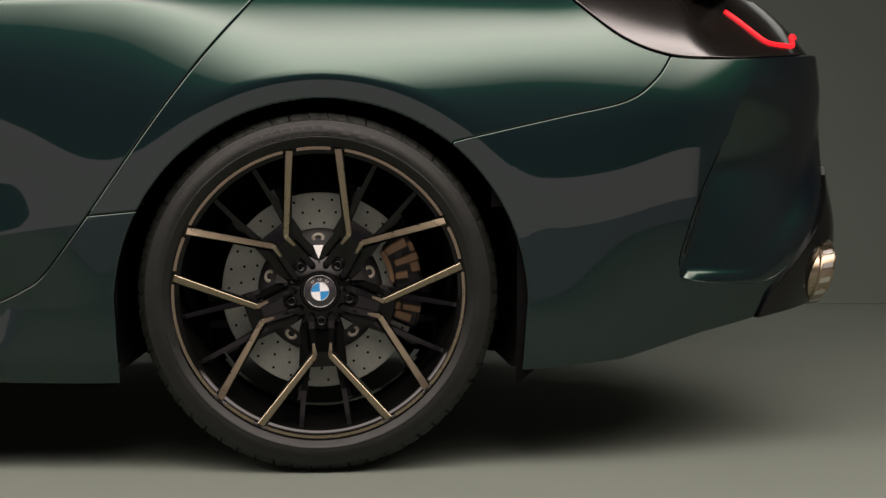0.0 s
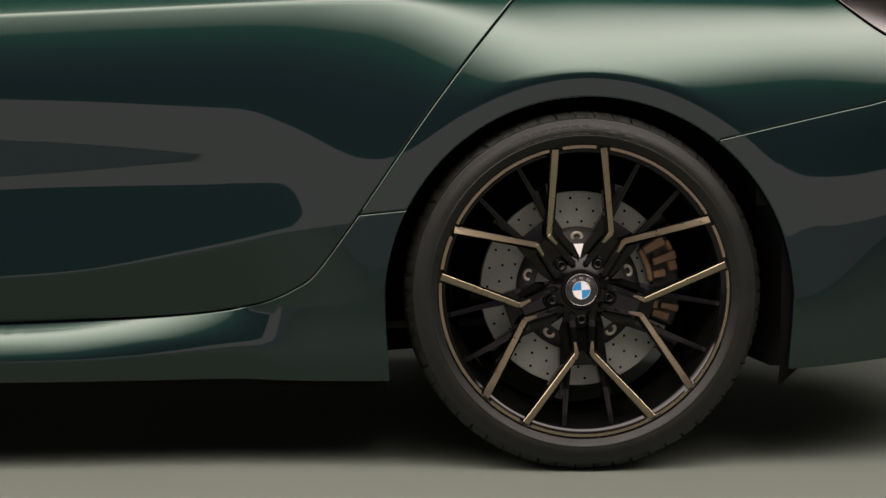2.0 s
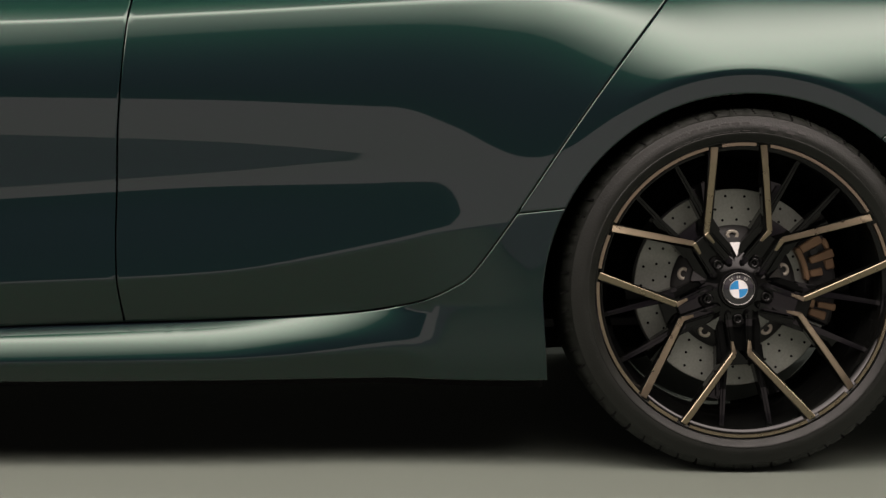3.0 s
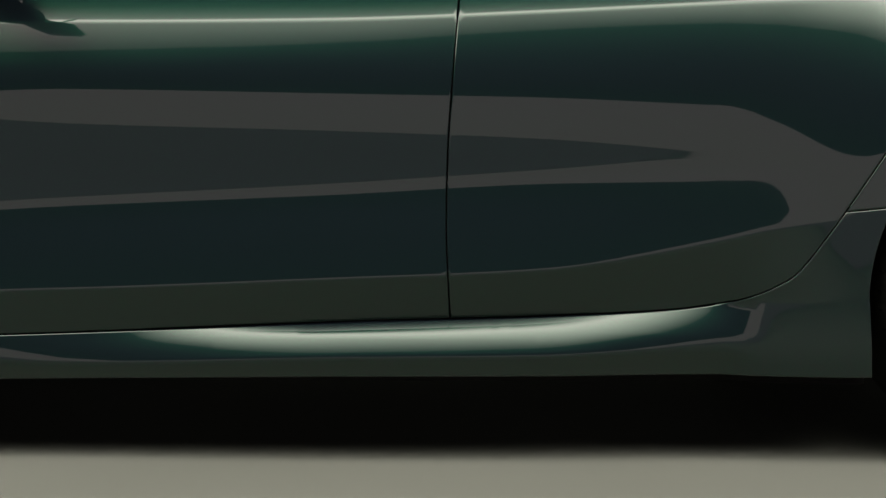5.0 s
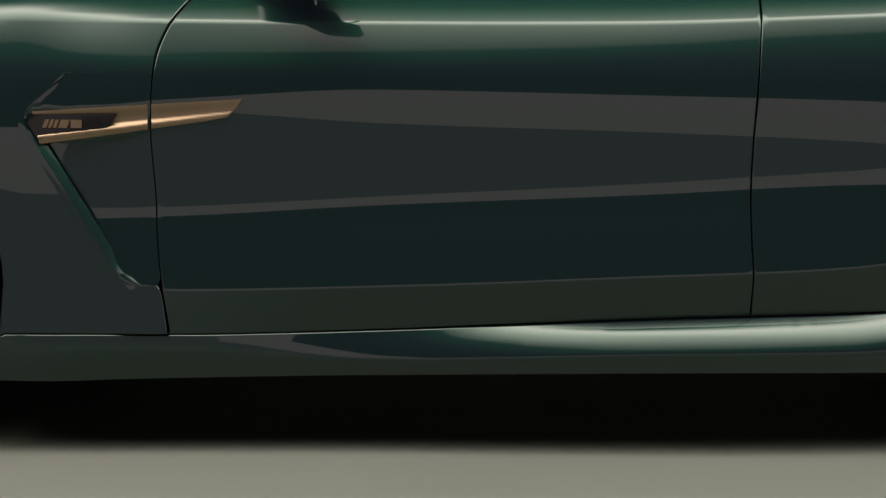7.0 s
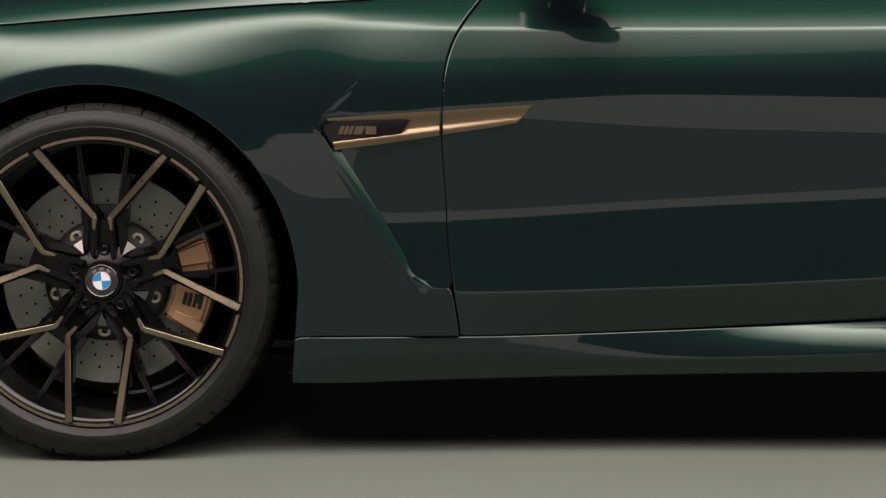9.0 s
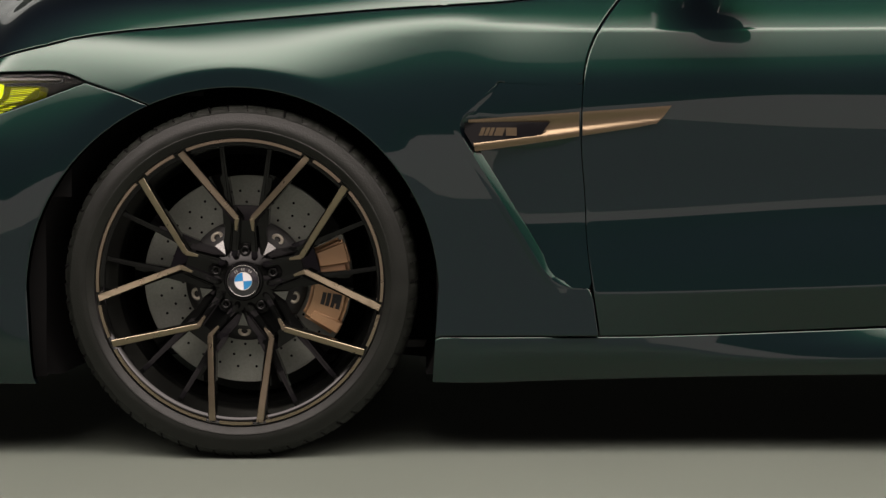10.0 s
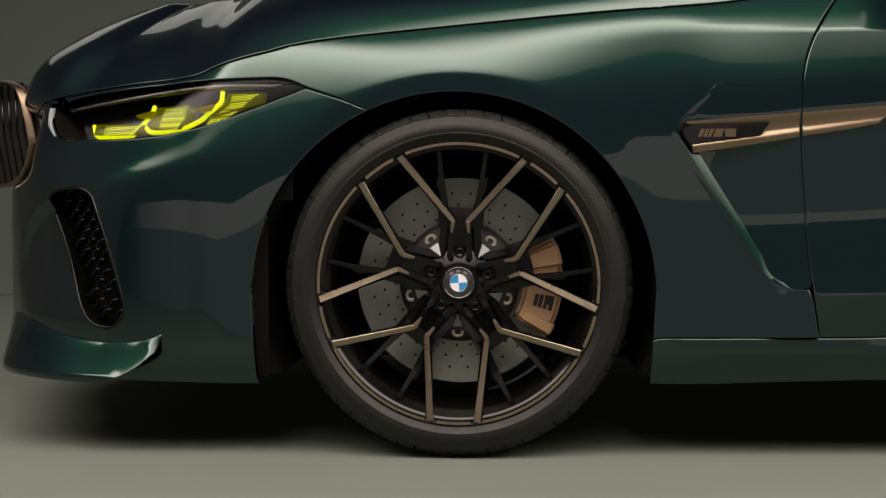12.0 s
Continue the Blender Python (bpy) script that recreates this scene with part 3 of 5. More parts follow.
def panel(name, outline, mat, parent, holes=(), step=0.018, gap=0.0015, roll=0.0011, thick=0.014, label="", relief=None, lift=0.0, flush=None, folds=()):
    """A sheet of bodywork inside an outline of (s, z), with rolled edges. relief(s, z) sets it deeper."""
    deep = relief or (lambda s, z: 0.0)
    loops = []
    for k, o in enumerate([outline, *holes]):
        w = gap if k == 0 else -gap
        e = dense(o)
        free = [bool(flush and flush(p.x, p.y)) for p in e]
        one, two = inset(e, w), inset(e, w + (0.0026 if k == 0 else -0.0026))
        loops.append(([p if f else q for p, q, f in zip(e, one, free)], two))
    outer = edges_of(loops[0][0])
    cuts = [edges_of(l[0]) for l in loops[1:]]
    pts, cons = [], []
    rim = 0
    for ring in (0, 1) if roll > 0 else (0,):
        for l in loops:
            base = len(pts)
            pts += l[ring]
            cons += [(base + i, base + (i + 1) % len(l[ring])) for i in range(len(l[ring]))]
        if ring == 0:
            rim = len(pts)
    loop_edges = list(cons[:rim])
    bounds = [edges_of(l[1 if roll > 0 else 0]) for l in loops]
    a = np.array([tuple(p) for p in loops[0][0]])
    extra = []
    for q in folds:  # rows of points along the creases keep them clean
        if inside(q, outer) and not any(inside(q, c) for c in cuts) and all(near(q, b) > 0.005 for b in bounds):
            pts.append(Vector(q))
            extra.append(q)
    ex = np.array(extra) if extra else None
    rows = 0
    z = a[:, 1].min() + step / 2
    while z < a[:, 1].max():
        s = a[:, 0].min() + (step / 2 if rows % 2 else 0)
        while s < a[:, 0].max():
            q = (s, z)
            if inside(q, outer) and not any(inside(q, c) for c in cuts) and all(near(q, b) > step * 0.55 for b in bounds) \
                    and not (ex is not None and float(np.min((ex[:, 0] - s) ** 2 + (ex[:, 1] - z) ** 2)) < 0.010 ** 2):
                pts.append(Vector(q))
            s += step
        z += step * 0.8
        rows += 1
    vs, _, faces, ov, _, _ = geometry.delaunay_2d_cdt(pts, cons, [], 1, 1e-6)
    rims = {i for i, src in enumerate(ov) if any(j < rim for j in src)}
    from_src = {}
    for i, src in enumerate(ov):
        for j in src:
            from_src[j] = i
    co, no = [], []
    centre = {}
    for k, l in enumerate(loops):
        n = len(l[0])
        base = sum(len(m[0]) for m in loops[:k])
        for i in range(n):
            d = (l[0][i] - l[1][i])
            centre[from_src[base + i]] = d.normalized() if d.length > 1e-6 else Vector((0, 0))
    h = 0.006
    for i, q in enumerate(vs):
        s, z = q
        plain = bool(flush and flush(s, z)) or roll == 0
        drop = roll if i in rims and not plain else 0.0
        co.append(skin(s, z, deep(s, z) + drop - lift))
        if relief:
            nn = (skin(s + h, z, deep(s + h, z)) - skin(s - h, z, deep(s - h, z))).cross(skin(s, z + h, deep(s, z + h)) - skin(s, z - h, deep(s, z - h))).normalized()
        else:
            nn = skin_normal(s, z)
        if i in rims and not plain:
            d = centre.get(i, Vector((0, 0)))
            t = (skin(s + d.x * h, z + d.y * h) - skin(s, z))
            nn = (nn + t.normalized() * 0.8).normalized() if t.length > 1e-6 else nn
        no.append(nn)
    tris = []
    for f in faces:
        c = sum((vs[i] for i in f), Vector((0, 0))) / len(f)
        if inside(c, outer) and not any(inside(c, k) for k in cuts):
            p0, p1, p2 = (co[i] for i in f[:3])
            tris.append(tuple(f) if (p1 - p0).cross(p2 - p0).dot(no[f[0]]) > 0 else tuple(reversed(f)))
    # the returned edge of the sheet
    ring = sorted(rims)
    at = {}
    for i in ring:
        s, z = vs[i]
        d = centre.get(i, Vector((0, 0)))
        side = (skin(s + d.x * h, z + d.y * h) - skin(s, z))
        side = side.normalized() if side.length > 1e-6 else no[i]
        at[i] = len(co)
        co += [co[i].copy(), skin(s, z, deep(s, z) + thick)]
        no += [side, side]
    for a_, b_ in loop_edges:
        i, j = from_src[a_], from_src[b_]
        if i != j and i in at and j in at:
            tris.append((at[i], at[j], at[j] + 1, at[i] + 1))
    me = bpy.data.meshes.new(name)
    me.from_pydata([tuple(c) for c in co], [], tris)
    me.materials.append(mat)
    me.shade_smooth()
    me.normals_split_custom_set_from_vertices([tuple(n) for n in no])
    ob = new(name, me)
    ob.parent = parent
    if label:
        tagged(ob, label)
    return ob


def arch(front, a0, a1, n=40):
    """The wheel opening from angle a0 to a1 in degrees, 0 straight up, positive towards the tail."""
    hub = ARCH_X[front]
    out = []
    for k in range(n + 1):
        a = radians(a0 + (a1 - a0) * k / n)
        r = arch_radius(a, front)
        x, z = hub + r * math.sin(a), HUB_Z + r * math.cos(a)
        if abs(a) > math.pi / 2:  # upright below the hub
            x = hub + (arch_radius(1.6, front) - 0.012 * (HUB_Z - z) / 0.2) * (1 if a > 0 else -1)
        out.append((x, z))
    return out


def door_folds():
    """Rows of points on both sides of the two long creases of the flank."""
    out = []
    for k, line in enumerate(CREASES):
        s = -1.10
        while s < 1.30:
            zc = float(np.interp(s, SG, line))
            out += [(s, zc + off) for off in (-0.011, -0.0055, -0.0022, 0.0022, 0.0055, 0.011)]
            s += 0.012
    for line in BANDS:
        s = -1.06
        while s < 0.83:
            zc = float(np.interp(s, SG, line))
            out += [(s, zc - 0.0035), (s, zc + 0.0035)]
            s += 0.014
    return out


def lip_folds(front):
    """Rows of points on both sides of the lip's edge round a wheel opening."""
    out = []
    for k in range(150):
        a = radians(-118 + 236 * k / 149)
        r = arch_radius(a, front) + (0.040 if front else 0.046)
        out += [(ARCH_X[front] + (r + off) * math.sin(a), HUB_Z + (r + off) * math.cos(a)) for off in (-0.013, -0.0035, 0.0035, 0.013)]
    return out


def skirt_folds():
    """Rows of points along the lower crease of the skirt."""
    line = crease(1, 2)
    return [(s, float(np.interp(s, SG, line)) + off) for s in np.arange(-.60, 1.0, .012) for off in (-.018, -.010, -.0066, 0, .0066, .012, .021)]


def hollow_folds():
    """Points along the arched edge of the hollow round the side intake."""
    ss = [-2.54 + .01 * k for k in range(37)]
    zs = np.interp(ss, [-2.56, -2.52, -2.482, -2.435, -2.377, -2.328, -2.262, -2.224, -2.205, -2.188, -2.165], [.30, .40, .467, .504, .533, .549, .550, .529, .492, .446, .30])
    return [(s, float(z) + off) for s, z in zip(ss, zs) for off in (.002, -.007, -.014, -.021, -.028)]


TOP = 0.985
SILL_SEAM = curve([(-1.119, .2465), (-.968, .2470), (-.816, .2475), (-.677, .2490), (-.40, .2570), (.094, .2800), (.309, .2875), (.525, .2945), (.740, .306), (.848, .319)])
DOOR_FOOT = curve([(.848, .319), (.902, .332), (.956, .357), (.999, .390), (1.079, .499)])
DOOR_BACK = curve([(1.079, .499), (1.222, .710), (1.371, .913), (1.428, TOP)], 4)
B_SEAM = curve([(.327, .2880), (.322, .367), (.318, .474), (.321, .635), (.333, .817), (.340, .911), (.347, TOP)])
FRONT_SEAM = curve([(-.808, .2475), (-.831, .412), (-.837, .522), (-.846, .643), (-.839, .763), (-.814, .841), (-.767, .911), (-.70, TOP)])
HOOD_SEAM = curve([(-2.62, .722), (-2.524, .734), (-2.34, .757), (-2.189, .768), (-2.115, .7725), (-2.072, .7765)]) + curve([(-2.060, .780), (-2.001, .800), (-1.916, .8205), (-1.80, .845), (-1.527, .872), (-1.299, .89), (-1.073, .904), (-.962, .914), (-.86, .930), (-.745, .955)])
LAMP_TOP = curve([(-2.452, .723), (-2.337, .746), (-2.119, .761), (-1.941, .766), (-1.868, .764), (-1.82, .746)])
LAMP_LOW = curve([(-1.82, .746), (-1.923, .707), (-2.041, .669), (-2.168, .650), (-2.344, .649), (-2.391, .660), (-2.452, .723)])
BUMPER_SEAM = curve([(1.774, .646), (1.879, .672), (1.992, .699), (2.123, .732), (2.189, .778), (2.227, .826)])
TAIL_LOW = curve([(2.032, .940), (2.125, .862), (2.227, .827), (2.35, .827), (2.485, .838), (2.70, .862), (2.85, .874)])
VENT_EDGE = curve([(-1.006, .745), (-1.05, .704), (-1.079, .671), (-1.080, .644), (-1.061, .611), (-.972, .468), (-.928, .396), (-.907, .368), (-.885, .352), (-.862, .343)], 5)


def raise_hood():
    """Past its seam the hood climbs again before it rolls over to the middle of the car."""
    hx, hz = zip(*sorted(HOOD_SEAM))
    seam = np.interp(SG, hx, hz)
    w = np.clip((-0.74 - SG) / 0.14, 0, 1)
    w = (w * w * (3 - 2 * w))[:, None]
    over = np.maximum(ZG[None, :] - seam[:, None], 0)
    grow = np.clip((-SG - 1.2) / 1.2, 0, 1)[:, None]  # the dome grows taller towards the nose
    size = 1 + 0.7 * grow
    u = np.linspace(0, 0.9, 1801)
    knots = [0, 0.020, 0.042, 0.062, 0.085, 0.15]
    places = [-3.1, -2.62, -2.36, -2.02, -1.74, -0.7]
    tilts = [[2, 6, 16, 30, 48, 66], [6, 11, 22, 37, 54, 70], [40, 41, 43, 49, 59, 69], [38, 40, 43, 48, 57, 68], [31, 33, 38, 48, 58, 66], [21, 25, 33, 46, 58, 68]]
    rise = np.zeros_like(over)
    for j, s in enumerate(SG):
        tilt = np.interp(u[1:], knots, [np.interp(s, places, [row[k] for row in tilts]) for k in range(6)])
        climb = np.concatenate([[0], np.cumsum(np.tan(np.radians(tilt)) * u[1])])
        rise[j] = size[j, 0] * np.interp(over[j] / size[j, 0], u, climb)
    for table in TABLES.values():
        base = np.array([np.interp(h, ZG, row) for h, row in zip(seam, table)])[:, None]
        table[:] = np.where(over > 0, table * (1 - w) + (base + rise) * w, table)


raise_hood()


def split(line, s=None, z=None):
    """The part of a line from where it passes s (or z) on."""
    for i, p in enumerate(line):
        if (s is not None and p[0] >= s) or (z is not None and p[1] >= z):
            return line[i:]
    return line[-1:]


def clean(pts):
    out = []
    for p in pts:
        if not out or (Vector(p) - Vector(out[-1])).length > 0.002:
            out.append(tuple(p))
    if (Vector(out[0]) - Vector(out[-1])).length < 0.002:
        out.pop()
    return out


def vent_line(z):
    """Where the vent's edge stands at the height z."""
    heights, places = zip(*sorted((h, s) for s, h in VENT_EDGE))
    return float(np.interp(z, heights, places))


def vent_recess(s, z):
    """The fender is set back behind the vent's edge and comes out again towards the door."""
    return 0.017 * min(1.2, max(0.0, -0.846 - s) / 0.20) * (1 - 0.93 * step(z, 0.622, 0.676))


def rolled_edge(line):
    """The fender's edge, rolled back into the vent: a narrow band that leans away step by step."""
    bm = bmesh.new()
    rows = []
    n = len(line)
    for i, (s, z) in enumerate(line):
        a, b = line[max(i - 1, 0)], line[min(i + 1, n - 1)]
        d = Vector((b[0] - a[0], b[1] - a[1])).normalized()
        across = Vector((-d.y, d.x))
        f = i / (n - 1)
        upper = step(0.20 - f, 0, 0.05)  # above the bend the edge is a flat facet that runs out in a tip
        wide = (0.0010 + 0.0022 * step(1 - f, 0, 0.2) + 0.0140 * step(1 - f, 0, 0.20)) * (1 - upper) + (0.0012 + 0.0205 * min(1, f / 0.18)) * upper
        lean = 1.0 - 0.35 * step(f, 0.7, 1.0)
        k = wide / 0.0150 * (1 - 0.85 * upper)
        off, deep, row = -0.0140 * k, 0.0002 * k, []
        for step_off, step_deep in ((0, 0), (.006 * k, -.00035 * k - .0001), (.005 * k, -.0001 * k), (.0026 * k, 0)):
            off += step_off
            deep += step_deep
            row.append(bm.verts.new(skin(s + across.x * off, z + across.y * off, deep)))
        for share, angle in ((0.50, 24.5), (0.46, 27.5), (0.04, 85)):
            angle = angle * lean * (1 - upper) + 7 * upper
            off += wide * share
            deep += wide * share * math.tan(radians(angle))
            row.append(bm.verts.new(skin(s + across.x * off, z + across.y * off, deep)))
        rows.append(row)
    for a, b in zip(rows, rows[1:]):
        for k in range(len(a) - 1):
            bm.faces.new((a[k], b[k], b[k + 1], a[k + 1]))
    bmesh.ops.recalc_face_normals(bm, faces=bm.faces)
    return bm


def pocket_recess(s, z):
    """The hollow in the corner of the rear bumper, with a rounded floor."""
    left = 2.240 + max(0, (z - 0.40)) * 0.385
    u = max(0.0, s - left)
    side = 0.048 * min(1, u / 0.009) * max(0.0, 1 - max(0, u - 0.05) / 0.52)
    floor_curve = step(z, 0.372, 0.392) * (0.22 + 0.78 * min(1, max(0, z - 0.385) / 0.215))
    from_edge = (z - 0.366 - (s - 2.465) * 0.833) / 1.3
    return side * floor_curve * step(0.80 - z, 0, 0.20) * step(from_edge, 0, 0.07)


def lamp_bulge(s, z):
    """The tail lamp cover rolls over towards its top."""
    u = max(0.0, z - 0.825)
    return (0.02 * u + 1.25 * u * u) * step(s, 2.03, 2.30) + 0.42 * u * step(s, 2.27, 2.40)


def car_body(car):
    sill_bottom = [(1.137, .180), (.65, .177), (.1, .174), (-.33, .166), (-.70, .159), (-.99, .152)]
    rear_low = arch(False, -66, -116, 18)
    front_low = arch(True, 119.5, 106, 6)
    IN_USE[0] = "sill"
    panel("side_skirt", clean(SILL_SEAM + DOOR_FOOT + [rear_low[0]] + rear_low + sill_bottom + front_low), PAINT, car,
          label="glossy dark green side skirt with a flared upper edge", folds=lip_folds(True) + lip_folds(False) + skirt_folds())
    IN_USE[0] = "doors"
    bs_low = split(B_SEAM, z=.2875)
    panel("rear_door", clean(split(SILL_SEAM, s=.327) + DOOR_FOOT + DOOR_BACK + list(reversed(bs_low))), PAINT, car,
          label="dark green metallic rear door panel", folds=door_folds())
    panel("front_door", clean([p for p in SILL_SEAM if -.808 < p[0] < .325] + bs_low + list(reversed(FRONT_SEAM))), PAINT, car,
          label="dark green metallic front door panel", folds=door_folds())
    hood_back = [p for p in HOOD_SEAM if p[0] > -2.44]
    fs_up = [p for p in FRONT_SEAM if p[1] < .955]
    fender = [(-1.119, .2465)] + [p for p in SILL_SEAM if -1.11 < p[0] < -.815] + [p for p in fs_up if p[1] < .340] + [(-.8285, .343)] \
        + list(reversed(VENT_EDGE)) + [(-.95, .742), (-.843, .742)] + [p for p in fs_up if p[1] > .745] + [(-.745, .955)] + list(reversed(hood_back)) \
        + [p for p in LAMP_TOP if p[0] > -2.42] + [(-1.748, .722), (-1.694, .700)]
    a_end = math.degrees(math.atan2(-1.694 - ARCH_X[True], .700 - HUB_Z))
    IN_USE[0] = "fender"
    panel("front_fender", clean(fender + arch(True, a_end, 106, 60)), PAINT, car, label="dark green metallic front fender round the wheel opening",
          flush=lambda s, z: .343 < z < .745 and abs(s - vent_line(z)) < .006 or .735 < z < .750 and -1.004 < s < -.847 or .335 < z < .352 and -.885 < s < -.832, step=0.014, thick=0.03, folds=lip_folds(True))
    IN_USE[0] = "doors"
    vent = list(VENT_EDGE) + [(-.8285, .343)] + [p for p in fs_up if .346 < p[1] < .742] + [(-.843, .742), (-.95, .742)]
    panel("vent_panel", clean(vent), PAINT, car, relief=vent_recess, gap=0.0, roll=0.0, folds=door_folds(), label="recessed fender panel behind the side vent edge")
    IN_USE[0] = "fender"
    sharp_part("vent_edge", rolled_edge(VENT_EDGE), PAINT, car, "bright green rolled edge of the side vent", 22)
    IN_USE[0] = "doors"
    quarter = arch(False, -66, math.degrees(math.atan2(1.774 - ARCH_X[False], .646 - HUB_Z)), 44) + BUMPER_SEAM \
        + list(reversed([p for p in TAIL_LOW if p[0] < 2.215])) + [(1.99, TOP)] + list(reversed(DOOR_BACK))
    panel("rear_quarter_panel", clean(quarter), PAINT, car, gap=0.0010, roll=0.0010, label="dark green metallic rear quarter panel over the wheel", folds=lip_folds(False))
    a_end = math.degrees(math.atan2(1.774 - ARCH_X[False], .646 - HUB_Z))
    pocket = [(2.347, .668), (2.291, .564), (2.246, .439), (2.243, .399), (2.268, .376), (2.465, .371), (2.585, .455), (2.68, .540), (2.74, .60), (2.92, .63), (3.08, .71), (2.98, .785), (2.58, .80), (2.44, .79), (2.385, .74)]
    pocket = [tuple(p) for p in curve(pocket + [pocket[0]], 5)]
    low = [(3.30, .59), (2.95, .59), (2.80, .59), (2.74, .57), (2.69, .525), (2.60, .445), (2.475, .335), (2.444, .292), (2.303, .266), (2.116, .219), (1.915, .202)]
    bumper = BUMPER_SEAM + [p for p in TAIL_LOW if p[0] > 2.23] + [(3.0, .874), (3.30, .874)] + low
    panel("rear_bumper", clean(bumper + list(reversed(arch(False, a_end, 112, 30)))), PAINT, car, holes=[pocket], flush=lambda s, z: s > 2.50 and z < .72 and z > .40 and s < 3.12 or .60 < z < .815 and 2.34 < s < 3.12, gap=0.0010, roll=0.0010, label="dark green rear bumper with a hollow corner", folds=lip_folds(False))
    panel("bumper_hollow", clean(pocket), PAINT, car, relief=pocket_recess, gap=0.0, roll=0.0, label="hollow green corner of the rear bumper")
    panel("diffuser", clean([(2.446, .290), (2.470, .345), (2.592, .462), (2.682, .545), (2.735, .594), (2.81, .622), (3.30, .635), (3.30, .30), (2.9, .30), (2.62, .312)]), BLACK, car,
          thick=.05, lift=0.008, label="glossy black rear diffuser")
    panel("tail_lamp", clean(TAIL_LOW + [(3.0, .874), (3.30, .874), (3.30, TOP), (1.99, TOP)]), LAMP_BLACK, car, lift=0.003, relief=lamp_bulge, step=0.014, label="smoked black tail lamp cover")
    # nose
    nose_low = [(-1.911, .152), (-2.117, .152), (-2.216, .152), (-2.4, .152), (-2.7, .156), (-3.28, .160)]
    kid = curve([(-2.79, .690), (-2.84, .795), (-2.95, .812), (-3.18, .800), (-3.23, .740), (-3.20, .61), (-3.08, .585), (-2.92, .588), (-2.84, .61), (-2.79, .690)], 4)
    intake = curve([(-2.390, .495), (-2.384, .535), (-2.325, .547), (-2.282, .537), (-2.244, .469), (-2.198, .329), (-2.194, .293), (-2.222, .262), (-2.274, .274), (-2.314, .338), (-2.361, .444), (-2.390, .495)], 4)
    hood_front = [p for p in HOOD_SEAM if p[0] <= -2.45]
    front = [(-1.694, .700), (-1.748, .722)] + LAMP_LOW + list(reversed(hood_front)) + [(-2.70, .716), (-2.735, .716), (-2.80, .81), (-2.9, .824), (-3.28, .82), (-3.28, .16)] + list(reversed(nose_low))
    a0 = math.degrees(math.atan2(-1.911 - ARCH_X[True], .152 - HUB_Z))
    a1 = math.degrees(math.atan2(-1.694 - ARCH_X[True], .700 - HUB_Z))
    panel("front_bumper", clean(front + arch(True, a0, a1, 40)), PAINT, car, holes=[clean(intake), clean(kid)], label="dark green front bumper", step=0.013, folds=lip_folds(True) + hollow_folds())
    hood = [p for p in HOOD_SEAM] + [(-.69, TOP), (-3.28, TOP), (-3.28, .824), (-2.9, .828), (-2.80, .814), (-2.735, .720), (-2.70, .720)]
    panel("hood", clean(hood), PAINT, car, step=0.011, label="dark green metallic hood")
    return kid, intake

# ---- wheels ----
def turned(bm, degrees):
    bmesh.ops.transform(bm, matrix=Matrix.Rotation(-radians(degrees), 4, "Y"), verts=bm.verts)
    return bm


def arc_bar(bm, r0, r1, a0, a1, w0, w1, n=8):
    """A raised bar bent round the axle; angles in degrees from +x towards up."""
    o = []
    for k in range(n + 1):
        a = radians(a0 + (a1 - a0) * k / n)
        o.append((r1 * math.cos(a), r1 * math.sin(a)))
    for k in range(n, -1, -1):
        a = radians(a0 + (a1 - a0) * k / n)
        o.append((r0 * math.cos(a), r0 * math.sin(a)))
    return prism(o, w0, w1, bm)


def concave(x, z):
    """How far the spoke faces stand back from the rim's lip, by radius."""
    r = math.hypot(x, z)
    return -0.004 - 0.036 * max(0, min(1, (0.270 - r) / 0.20)) ** 1.25


TYRE_SIDE = [(.272, -.012), (.284, .004), (.290, .010), (.2965, .0150), (.2985, .0168), (.3005, .0172), (.3015, .0165), (.306, .0176), (.312, .0166), (.320, .0140), (.329, .0095), (.3315, .0090), (.3328, .0082), (.3336, .0060),
             (.337, .0036), (.343, -.0030), (.3475, -.0110)]


def sidewall(x, z, proud=0.0):
    """How far the tyre's side stands out at that place."""
    return float(np.interp(math.hypot(x, z), [r for r, w in TYRE_SIDE], [w for r, w in TYRE_SIDE])) + proud


def tyre_mesh():
    n = 432
    prof = TYRE_SIDE + [(.3500, -.025), (.3515, -.05), (.352, -.10), (.352, -.15), (.3515, -.22), (.3495, -.252), (.343, -.270), (.318, -.284), (.285, -.272), (.272, -.258)]
    bm = spun(prof, n)
    bm.verts.ensure_lookup_table()
    # shoulder grooves and tread ribs
    for i in (14, 15, 16, 17):
        for k in range(0, n, 6):
            v = bm.verts[i * n + k]
            r = math.hypot(v.co.x, v.co.z)
            f = (r - (0.0006, 0.0012, 0.0018, 0.0022)[i - 14]) / r
            v.co.x *= f
            v.co.z *= f
            v.co.y += 0.0024
    return bm


